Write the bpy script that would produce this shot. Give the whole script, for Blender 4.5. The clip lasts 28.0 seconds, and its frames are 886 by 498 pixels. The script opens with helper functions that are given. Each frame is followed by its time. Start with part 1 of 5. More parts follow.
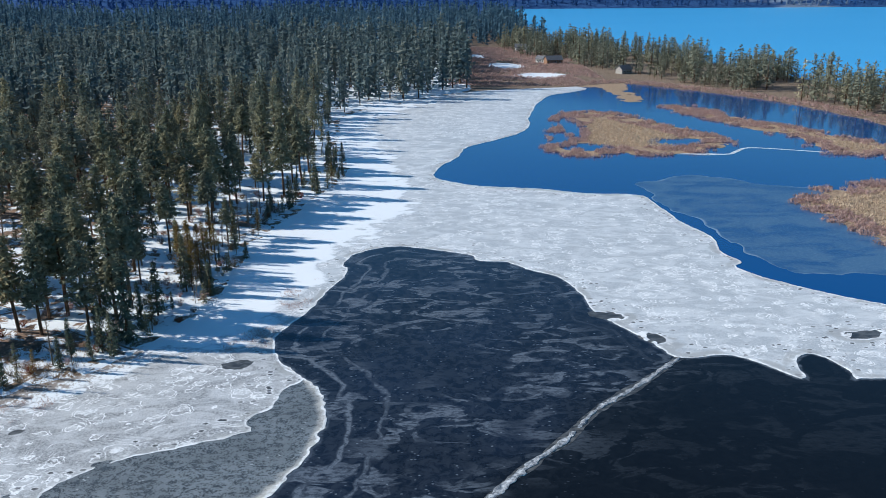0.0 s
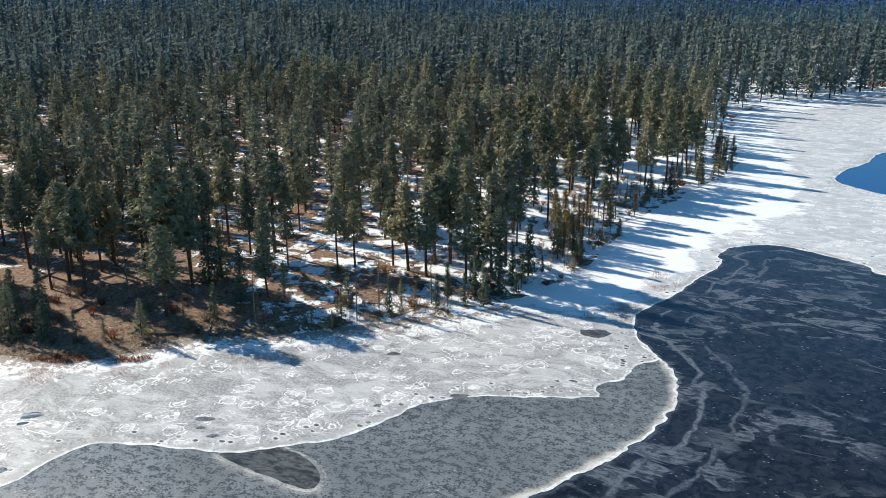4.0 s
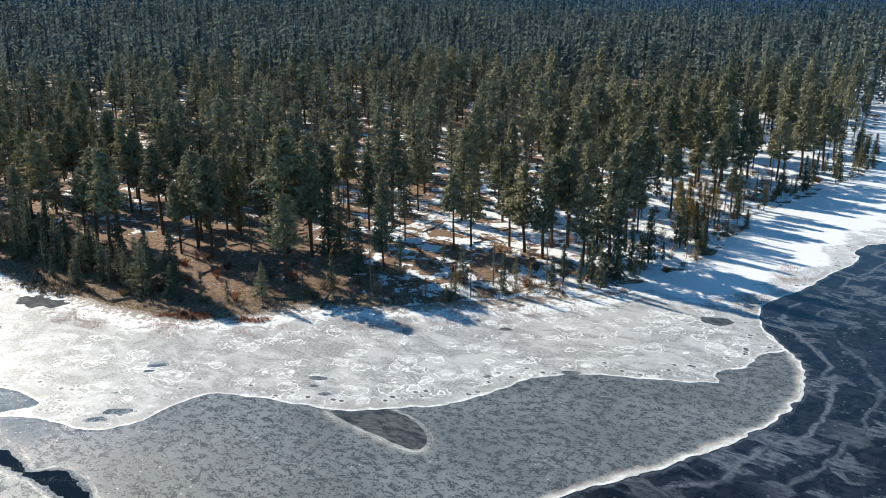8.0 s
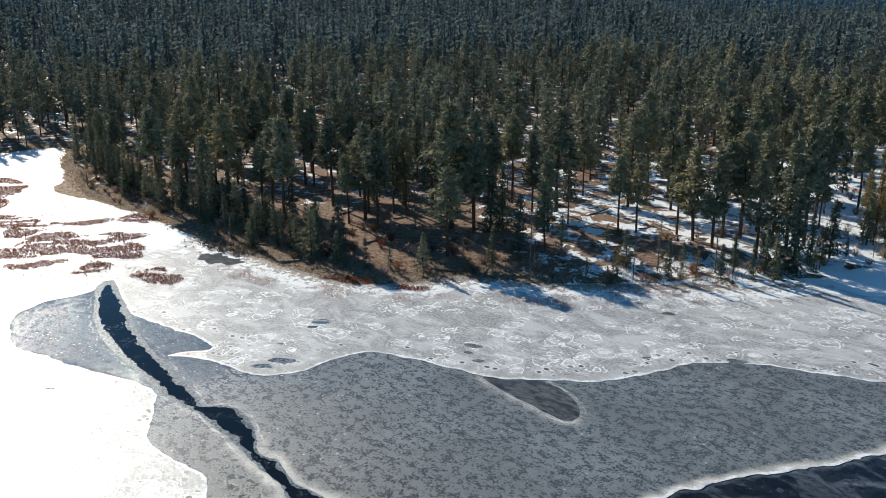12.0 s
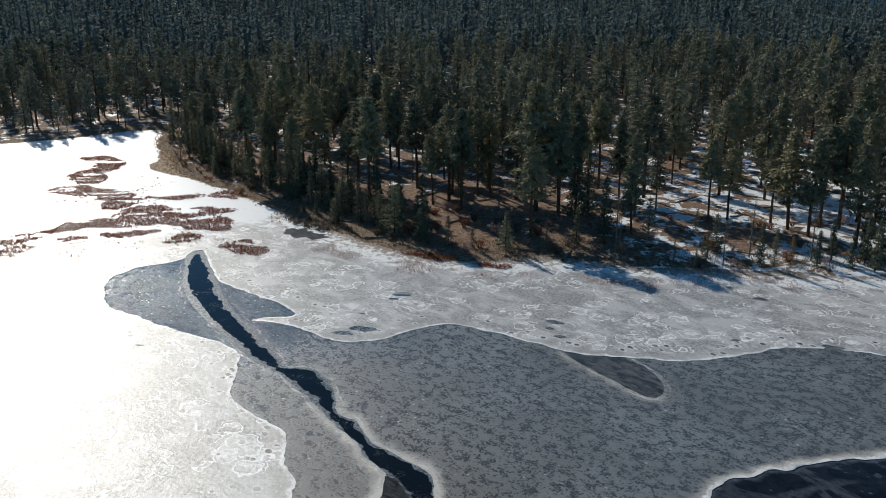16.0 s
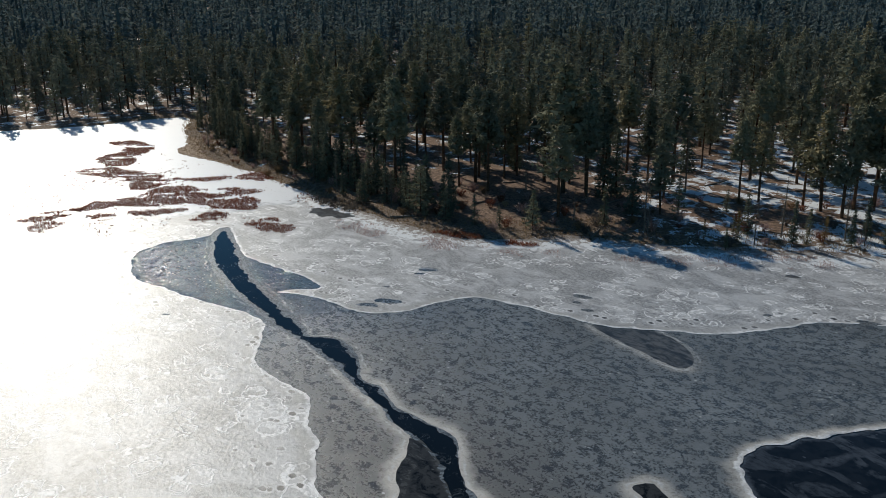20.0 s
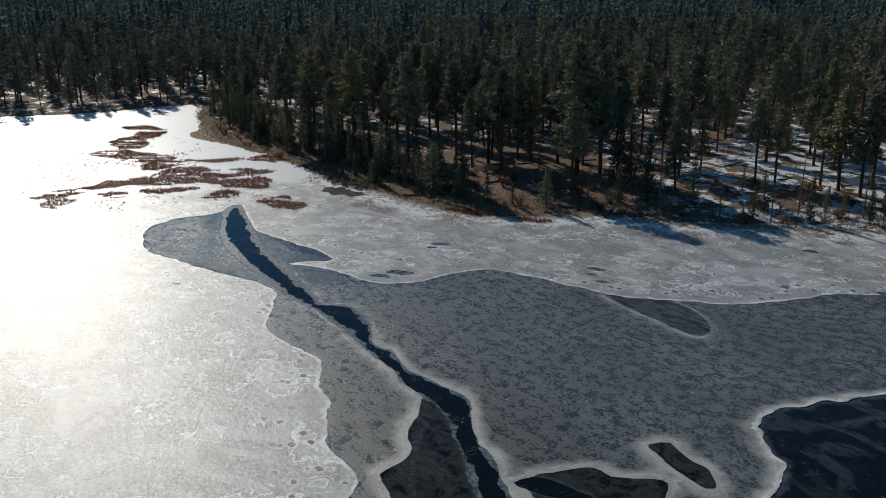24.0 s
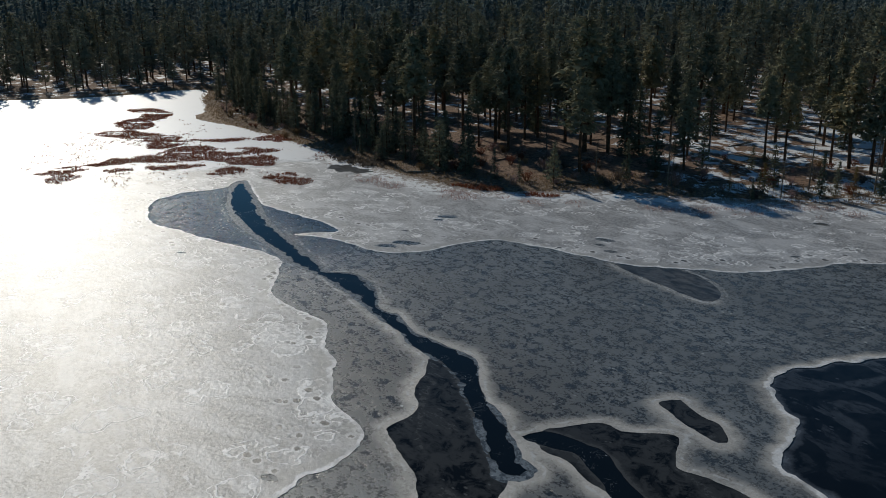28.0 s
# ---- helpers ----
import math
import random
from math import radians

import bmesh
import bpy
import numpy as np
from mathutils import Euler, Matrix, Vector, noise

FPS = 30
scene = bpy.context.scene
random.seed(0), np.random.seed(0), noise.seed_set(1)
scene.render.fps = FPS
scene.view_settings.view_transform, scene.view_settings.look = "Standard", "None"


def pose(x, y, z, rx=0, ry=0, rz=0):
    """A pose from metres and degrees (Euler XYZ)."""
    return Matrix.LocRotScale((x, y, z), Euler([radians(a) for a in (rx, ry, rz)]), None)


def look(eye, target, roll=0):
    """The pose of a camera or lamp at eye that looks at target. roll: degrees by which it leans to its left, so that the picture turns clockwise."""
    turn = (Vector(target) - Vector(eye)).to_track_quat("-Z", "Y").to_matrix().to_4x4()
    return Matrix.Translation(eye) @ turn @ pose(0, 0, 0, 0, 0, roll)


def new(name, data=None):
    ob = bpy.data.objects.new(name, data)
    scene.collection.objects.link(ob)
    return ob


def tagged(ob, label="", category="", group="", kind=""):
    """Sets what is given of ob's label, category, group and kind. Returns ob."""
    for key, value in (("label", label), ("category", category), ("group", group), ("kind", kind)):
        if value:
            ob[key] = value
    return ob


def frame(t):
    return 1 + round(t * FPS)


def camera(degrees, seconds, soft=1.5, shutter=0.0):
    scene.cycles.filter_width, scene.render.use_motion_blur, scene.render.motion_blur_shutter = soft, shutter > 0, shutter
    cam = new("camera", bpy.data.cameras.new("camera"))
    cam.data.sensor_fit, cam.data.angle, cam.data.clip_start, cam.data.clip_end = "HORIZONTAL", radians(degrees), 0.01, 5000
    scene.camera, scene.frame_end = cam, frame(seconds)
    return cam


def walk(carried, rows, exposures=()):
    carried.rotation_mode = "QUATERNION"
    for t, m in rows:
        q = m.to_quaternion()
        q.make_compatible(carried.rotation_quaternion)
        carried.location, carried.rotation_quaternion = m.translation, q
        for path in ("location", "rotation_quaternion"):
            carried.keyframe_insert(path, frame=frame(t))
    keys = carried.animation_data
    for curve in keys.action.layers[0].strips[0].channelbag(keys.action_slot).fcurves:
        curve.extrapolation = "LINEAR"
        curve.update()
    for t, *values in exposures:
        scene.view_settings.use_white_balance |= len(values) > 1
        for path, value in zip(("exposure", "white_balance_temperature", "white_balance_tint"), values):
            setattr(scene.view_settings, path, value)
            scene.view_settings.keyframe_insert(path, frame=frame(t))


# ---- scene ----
# The drone sinks straight down while it turns to its left. Metres; degrees of yaw, pitch and roll.
cam = camera(54.64, 28.0, soft=0.85)
ROWS = [
    (0.0, 0.00, -0.00, 68.00, -0.00, -17.64, -0.43),
    (0.5, 0.01, -0.04, 67.43, 6.63, -17.66, -0.49),
    (1.0, 0.01, -0.08, 66.85, 11.61, -17.67, -0.51),
    (1.5, 0.02, -0.12, 66.28, 17.51, -17.67, -0.49),
    (2.0, 0.03, -0.15, 65.70, 21.50, -17.68, -0.44),
    (2.5, 0.05, -0.18, 65.13, 22.93, -17.70, -0.36),
    (3.0, 0.08, -0.22, 64.55, 23.84, -17.71, -0.25),
    (3.5, 0.12, -0.27, 63.96, 24.90, -17.71, -0.12),
    (5.5, 0.18, -0.33, 61.56, 27.09, -17.68, 0.00),
    (6.0, 0.22, -0.38, 60.93, 27.67, -17.65, 0.07),
    (6.5, 0.26, -0.42, 60.28, 28.25, -17.62, 0.07),
    (7.0, 0.29, -0.46, 59.61, 28.83, -17.59, 0.05),
    (7.5, 0.32, -0.51, 58.93, 29.99, -17.56, 0.02),
    (8.0, 0.35, -0.57, 58.26, 33.85, -17.52, -0.01),
    (8.5, 0.39, -0.63, 57.61, 34.55, -17.48, -0.02),
    (9.0, 0.42, -0.69, 56.97, 35.80, -17.44, -0.01),
    (9.5, 0.45, -0.75, 56.36, 37.08, -17.42, -0.01),
    (10.0, 0.47, -0.79, 55.78, 37.67, -17.41, -0.02),
    (10.5, 0.48, -0.82, 55.21, 39.90, -17.42, -0.03),
    (11.0, 0.49, -0.84, 54.67, 40.50, -17.44, -0.04),
    (11.5, 0.48, -0.87, 54.14, 42.49, -17.46, -0.08),
    (12.0, 0.47, -0.91, 53.61, 45.06, -17.49, -0.14),
    (12.5, 0.46, -0.98, 53.07, 47.15, -17.48, -0.18),
    (14.5, 0.45, -1.06, 50.88, 49.58, -17.46, -0.19),
    (15.0, 0.44, -1.12, 50.32, 49.98, -17.43, -0.17),
    (15.5, 0.43, -1.17, 49.76, 50.40, -17.42, -0.17),
    (16.0, 0.44, -1.19, 49.21, 50.77, -17.41, -0.17),
    (16.5, 0.45, -1.22, 48.65, 51.14, -17.41, -0.19),
    (17.0, 0.46, -1.24, 48.10, 51.51, -17.40, -0.19),
    (17.5, 0.47, -1.26, 47.56, 51.81, -17.39, -0.21),
    (18.0, 0.48, -1.28, 47.02, 52.04, -17.39, -0.23),
    (18.5, 0.49, -1.30, 46.48, 52.20, -17.38, -0.25),
    (19.0, 0.50, -1.33, 45.95, 52.36, -17.37, -0.27),
    (19.5, 0.51, -1.35, 45.42, 52.49, -17.36, -0.28),
    (20.0, 0.52, -1.38, 44.88, 52.56, -17.35, -0.29),
    (20.5, 0.53, -1.41, 44.33, 52.69, -17.35, -0.30),
    (21.0, 0.54, -1.45, 43.78, 52.81, -17.33, -0.32),
    (21.5, 0.55, -1.50, 43.24, 52.98, -17.33, -0.34),
    (23.5, 0.56, -1.56, 41.06, 53.29, -17.34, -0.34),
    (24.0, 0.57, -1.61, 40.52, 53.39, -17.34, -0.34),
    (24.5, 0.58, -1.65, 40.00, 53.41, -17.35, -0.34),
    (25.0, 0.59, -1.68, 39.48, 53.57, -17.36, -0.33),
    (25.5, 0.59, -1.70, 38.96, 53.68, -17.38, -0.32),
    (26.0, 0.59, -1.73, 38.46, 53.65, -17.41, -0.31),
    (26.5, 0.58, -1.76, 37.97, 53.65, -17.43, -0.31),
    (27.0, 0.56, -1.80, 37.47, 53.70, -17.46, -0.31),
    (27.5, 0.55, -1.83, 36.97, 53.71, -17.49, -0.31),
    (28.0, 0.54, -1.87, 36.46, 53.77, -17.52, -0.31),
]
EXPOSURE = [(0.0, 0.42, 5900, 10), (1.5, 0.58, 6250, 10), (3.0, 0.70, 6600, 10), (8.0, 0.67, 6750, 10), (11.0, 0.5, 6650, 10), (12.5, 0.23, 6500, 10), (15.0, -0.18, 6450, 10), (18.0, -0.40, 6450, 10), (21.5, -0.70, 6400, 10), (24.0, -0.88, 6400, 10), (28.0, -1.03, 6400, 10)]
walk(cam, [(t, pose(x, y, z, 90 + pitch, 0, yaw) @ pose(0, 0, 0, 0, 0, roll)) for t, x, y, z, yaw, pitch, roll in ROWS], EXPOSURE)

# ---- world, sun ----
SUN_YAW, SUN_UP = 80.0, 28.0          # the sun stands to the left of the first view, low in the winter sky
world = bpy.data.worlds.new("sky")
scene.world = world
world.use_nodes = True
wn = world.node_tree.nodes
sky = wn.new("ShaderNodeTexSky")
sky.sky_type, sky.sun_disc = "NISHITA", False
sky.sun_elevation, sky.sun_rotation = radians(SUN_UP), radians(-SUN_YAW)
sky.altitude, sky.air_density, sky.dust_density, sky.ozone_density = 2200, 1.1, 0.05, 5.0
tone = wn.new("ShaderNodeMix")          # thin, dry mountain air: a deeper blue than the model gives
tone.data_type, tone.blend_type = "RGBA", "MULTIPLY"
tone.inputs[0].default_value = 1.0
tone.inputs[7].default_value = (0.63, 1.0, 0.98, 1)
world.node_tree.links.new(sky.outputs[0], tone.inputs[6])
world.node_tree.links.new(tone.outputs[2], wn["Background"].inputs[0])
wn["Background"].inputs[1].default_value = 0.085
sun = new("sun", bpy.data.lights.new("sun", "SUN"))
sun.data.energy, sun.data.angle, sun.data.color = 4.8, radians(0.6), (1.0, 0.935, 0.81)
SUN_WAY = Vector((-math.sin(radians(SUN_YAW)) * math.cos(radians(SUN_UP)), math.cos(radians(SUN_YAW)) * math.cos(radians(SUN_UP)), math.sin(radians(SUN_UP))))
sun.matrix_world = look(SUN_WAY * 400, (0, 0, 0))


# ---- numbers: noise, outlines, signed distances ----
def hash2(ix, iy, seed):
    h = (ix.astype(np.int64) * 374761393 + iy.astype(np.int64) * 668265263 + seed * 982451653) & 0x7FFFFFFF
    h = ((h ^ (h >> 13)) * 1274126177) & 0x7FFFFFFF
    return ((h ^ (h >> 16)) & 0xFFFF) / 65535.0


def vnoise(x, y, size, seed=0):
    """Smooth noise from 0 to 1 with lumps of that size."""
    x, y = np.asarray(x, float) / size, np.asarray(y, float) / size
    ix, iy = np.floor(x), np.floor(y)
    fx, fy = x - ix, y - iy
    fx, fy = fx * fx * (3 - 2 * fx), fy * fy * (3 - 2 * fy)
    a, b = hash2(ix, iy, seed), hash2(ix + 1, iy, seed)
    c, d = hash2(ix, iy + 1, seed), hash2(ix + 1, iy + 1, seed)
    return (a * (1 - fx) + b * fx) * (1 - fy) + (c * (1 - fx) + d * fx) * fy


def rough(x, y, size, seed=0):
    """Noise of three scales, about -1 to 1."""
    return (vnoise(x, y, size, seed) + 0.5 * vnoise(x, y, size / 2.3, seed + 1) + 0.25 * vnoise(x, y, size / 5.1, seed + 2)) / 0.875 - 1


def curve(points, closed=True, steps=4):
    """A smooth line through the points."""
    p = np.array(points, float)
    n = len(p)
    out = []
    for i in range(n if closed else n - 1):
        if closed:
            a, b, c, d = p[i - 1], p[i], p[(i + 1) % n], p[(i + 2) % n]
        else:
            a, b, c, d = p[max(i - 1, 0)], p[i], p[i + 1], p[min(i + 2, n - 1)]
        for k in range(steps):
            t = k / steps
            out.append(0.5 * (2 * b + (c - a) * t + (2 * a - 5 * b + 4 * c - d) * t * t + (3 * b - a - 3 * c + d) * t ** 3))
    if not closed:
        out.append(p[-1])
    return np.array(out)


def away(x, y, line, closed=True):
    """Distance to a line; inside a closed one it is negative."""
    x, y = np.asarray(x, float), np.asarray(y, float)
    best = np.full(x.shape, 1e12)
    inside = np.zeros(x.shape, bool)
    n = len(line)
    for i in range(n if closed else n - 1):
        (ax, ay), (bx, by) = line[i], line[(i + 1) % n]
        dx, dy = bx - ax, by - ay
        t = np.clip(((x - ax) * dx + (y - ay) * dy) / (dx * dx + dy * dy + 1e-9), 0, 1)
        best = np.minimum(best, (x - ax - t * dx) ** 2 + (y - ay - t * dy) ** 2)
        if closed and ay != by:
            cross = ((ay > y) != (by > y)) & (x < dx * (y - ay) / dy + ax)
            inside ^= cross
    best = np.sqrt(best)
    return np.where(inside, -best, best) if closed else best


def mesh_of(name, verts, faces, mats, values=None, smooth=False):
    """A mesh from arrays of triangles or quads, with named values on its points."""
    verts, faces = np.asarray(verts, np.float32), np.asarray(faces, np.int32)
    me = bpy.data.meshes.new(name)
    me.vertices.add(len(verts))
    me.vertices.foreach_set("co", verts.ravel())
    k = faces.shape[1]
    me.loops.add(faces.size)
    me.loops.foreach_set("vertex_index", faces.ravel())
    me.polygons.add(len(faces))
    me.polygons.foreach_set("loop_start", np.arange(0, faces.size, k, dtype=np.int32))
    me.update(calc_edges=True)
    if smooth:
        me.polygons.foreach_set("use_smooth", np.ones(len(faces), bool))
    for key, v in (values or {}).items():
        me.attributes.new(key, "FLOAT", "POINT").data.foreach_set("value", np.asarray(v, np.float32))
    for m in mats if isinstance(mats, (list, tuple)) else [mats]:
        me.materials.append(m)
    return me


def part(name, bm, material, parent, label=""):
    """Links a mesh or bmesh as one mesh object under a thing or a part."""
    if isinstance(bm, bmesh.types.BMesh):
        me = bpy.data.meshes.new(name)
        bm.to_mesh(me)
        bm.free()
        me.materials.append(material)
    else:
        me = bm
    ob = new(name, me)
    ob.parent = parent
    if label:
        tagged(ob, label)
    return ob


# ---- materials ----
class Nodes:
    """Short hand for the nodes of one material."""

    def __init__(self, name, roughness=0.8, specular=0.3):
        self.mat = bpy.data.materials.new(name)
        self.mat.use_nodes = True
        self.tree = self.mat.node_tree
        self.bsdf = self.tree.nodes["Principled BSDF"]
        self.bsdf.inputs["Roughness"].default_value = roughness
        self.bsdf.inputs["Specular IOR Level"].default_value = specular

    def add(self, kind, **sockets):
        n = self.tree.nodes.new(kind)
        for k, v in sockets.items():
            self.put(n.inputs[k.replace("_", " ")], v)
        return n

    def put(self, socket, v):
        if isinstance(v, bpy.types.NodeSocket):
            self.tree.links.new(v, socket)
        elif isinstance(v, tuple) and len(v) == 3 and socket.type == "RGBA":
            socket.default_value = (*v, 1)
        else:
            socket.default_value = v

    def place(self, sx=1.0, sy=1.0, sz=1.0):
        geo = self.add("ShaderNodeNewGeometry")
        m = self.add("ShaderNodeMapping")
        m.inputs["Scale"].default_value = (sx, sy, sz)
        self.put(m.inputs["Vector"], geo.outputs["Position"])
        return m.outputs[0]

    def noise(self, size, detail=3.0, rough=0.55, distort=0.0, vector=None):
        n = self.add("ShaderNodeTexNoise")
        self.put(n.inputs["Vector"], vector if vector is not None else self.place())
        n.inputs["Scale"].default_value = 1.0 / size
        n.inputs["Detail"].default_value, n.inputs["Roughness"].default_value, n.inputs["Distortion"].default_value = detail, rough, distort
        return n.outputs[0]

    def ramp(self, v, lo, hi, a=0.0, b=1.0):
        n = self.add("ShaderNodeMapRange")
        n.interpolation_type = "SMOOTHSTEP"
        self.put(n.inputs["Value"], v)
        for key, val in (("From Min", lo), ("From Max", hi), ("To Min", a), ("To Max", b)):
            self.put(n.inputs[key], val)
        return n.outputs[0]

    def math(self, op, a, b=0.0):
        n = self.add("ShaderNodeMath")
        n.operation = op
        self.put(n.inputs[0], a)
        self.put(n.inputs[1], b)
        return n.outputs[0]

    def mix(self, f, a, b):
        n = self.add("ShaderNodeMix")
        n.data_type = "RGBA"
        self.put(n.inputs[0], f)
        self.put(n.inputs[6], a)
        self.put(n.inputs[7], b)
        return n.outputs[2]

    def value(self, name):
        n = self.add("ShaderNodeAttribute")
        n.attribute_name = name
        return n.outputs["Fac"]

    def bump(self, height, strength=0.3, distance=0.1):
        n = self.add("ShaderNodeBump")
        n.inputs["Strength"].default_value, n.inputs["Distance"].default_value = strength, distance
        self.put(n.inputs["Height"], height)
        self.tree.links.new(n.outputs[0], self.bsdf.inputs["Normal"])

    def done(self, color, roughness=None):
        self.put(self.bsdf.inputs["Base Color"], color)
        if roughness is not None:
            self.put(self.bsdf.inputs["Roughness"], roughness)
        return self.mat


def mat_water():
    n = Nodes("open water", 0.05, 0.38)
    c = n.mix(n.noise(60), (0.003, 0.050, 0.185), (0.004, 0.062, 0.220))
    n.bump(n.noise(0.9, 3), 0.25, 0.05)
    return n.done(c)


def mat_lake():
    """The wide lake, rippled by wind. The sky's bright reflection is put into its base colour."""
    n = Nodes("rippled lake with sky in its colour", 0.20, 0.5)
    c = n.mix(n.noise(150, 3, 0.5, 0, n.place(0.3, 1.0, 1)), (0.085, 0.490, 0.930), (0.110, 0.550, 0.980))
    n.bump(n.noise(2.5, 4), 0.30, 0.3)
    return n.done(c)


def mat_lead():
    """Open black water with slivers of floating ice."""
    n = Nodes("black water of the lead", 0.06, 0.15)
    c = n.mix(n.noise(8), (0.003, 0.004, 0.005), (0.007, 0.010, 0.013))
    vein = n.math("SUBTRACT", 1.0, n.ramp(n.math("ABSOLUTE", n.math("SUBTRACT", n.noise(1.5, 4, 0.6, 0.8, n.place(1.0, 0.7, 1)), 0.5)), 0.004, 0.022))
    flake = n.math("MULTIPLY", n.math("MAXIMUM", n.math("MULTIPLY", vein, 0.15), n.ramp(n.noise(0.3, 3, 0.7, 0.6), 0.62, 0.68)), n.ramp(n.noise(3.5, 3), 0.50, 0.60))
    c = n.mix(n.math("MULTIPLY", flake, 0.7), c, (0.34, 0.37, 0.40))
    n.bump(n.noise(0.5, 3), 0.12, 0.02)
    return n.done(c, n.ramp(flake, 0, 1, 0.05, 0.5))


def mat_dark_ice(name, deep, frost_base, frosted, gloss, milky):
    """Clear thin ice over deep water: nearly black, with frosty wisps along its edges, and specks."""
    n = Nodes(name, 0.2, gloss)
    frost, edge = n.value("frost"), n.value("edge")
    cloud = n.ramp(n.noise(26, 2), 0.38, 0.56)
    wisp = n.noise(5.0, 5, 0.55, 1.1, n.place(0.6, 1.15, 1))
    band = n.math("MULTIPLY", n.math("MULTIPLY", n.ramp(wisp, 0.51, 0.57), cloud), n.ramp(n.noise(0.9, 6, 0.75, 0, n.place(0.5, 1.2, 1)), 0.30, 0.60))
    bent = n.math("ADD", edge, n.math("MULTIPLY", n.math("SUBTRACT", n.noise(13, 3, 0.5, 0.4), 0.5), 9.0))
    near_line = n.math("SUBTRACT", 1.0, n.ramp(n.math("ABSOLUTE", n.math("SUBTRACT", bent, 4.6)), 0.15, 0.85))
    far_line = n.math("SUBTRACT", 1.0, n.ramp(n.math("ABSOLUTE", n.math("SUBTRACT", bent, 10.0)), 0.1, 0.6))
    shoreward = n.ramp(n.add("ShaderNodeSeparateXYZ", Vector=n.place()).outputs[0], -12.0, 2.0, 1.0, 0.25)
    line = n.math("MULTIPLY", n.math("MAXIMUM", near_line, n.math("MULTIPLY", far_line, 0.7)), n.math("MULTIPLY", n.math("MULTIPLY", shoreward, n.ramp(n.noise(9, 3), 0.34, 0.52)), n.ramp(n.noise(0.7, 5, 0.75), 0.25, 0.60)))
    v = n.add("ShaderNodeTexVoronoi", Vector=n.place(0.6, 1.0, 1.0), Scale=1.15)
    speck = n.math("MULTIPLY", n.ramp(n.math("ADD", v.outputs["Distance"], n.math("MULTIPLY", n.noise(0.4, 3), 0.18)), 0.16, 0.30, 1.0, 0.0), n.ramp(n.noise(5, 5, 0.7), 0.46, 0.58))
    haze = n.math("MULTIPLY", n.ramp(n.noise(1.8, 8, 0.72, 0.5), 0.42, 0.58), milky)
    rim = n.ramp(n.math("ADD", edge, n.math("MULTIPLY", n.noise(1.6, 5, 0.7), 2.4)), 0.9, 2.4, 0.4, 0.0)
    f = n.math("MAXIMUM", n.math("MULTIPLY", band, 0.38), n.math("MULTIPLY", line, 0.42))
    f = n.math("MULTIPLY", n.math("MAXIMUM", n.math("MAXIMUM", f, haze), n.math("MULTIPLY", speck, 0.5)), frost)
    f = n.math("MAXIMUM", f, rim)
    # the bay's bluer base where frost is high is reflected sky, painted in
    base = n.mix(n.math("MULTIPLY", n.ramp(frost, 0.45, 1.0, 0.1, 1.0), n.noise(20, 4)), deep, frost_base)
    n.bump(n.noise(0.8, 4), 0.08, 0.03)
    return n.done(n.mix(f, base, frosted), n.ramp(f, 0, 0.6, 0.10, 0.5))


def mat_film():
    """Thin frosted ice on blue water."""
    n = Nodes("frosted film of ice", 0.3, 0.4)
    c = n.mix(n.ramp(n.noise(9, 5, 0.62, 1.0, n.place(0.6, 1.2, 1)), 0.36, 0.62), (0.010, 0.066, 0.190), (0.055, 0.125, 0.230))
    c = n.mix(n.math("MULTIPLY", n.ramp(n.noise(0.8, 6, 0.75), 0.45, 0.65), 0.35), c, (0.20, 0.28, 0.38))
    c = n.mix(n.ramp(n.math("ADD", n.value("edge"), n.math("MULTIPLY", n.noise(14, 3), 3.0)), 1.2, 2.2, 0.7, 0.0), c, (0.36, 0.45, 0.55))
    n.bump(n.noise(0.8, 4), 0.1, 0.03)
    return n.done(c)


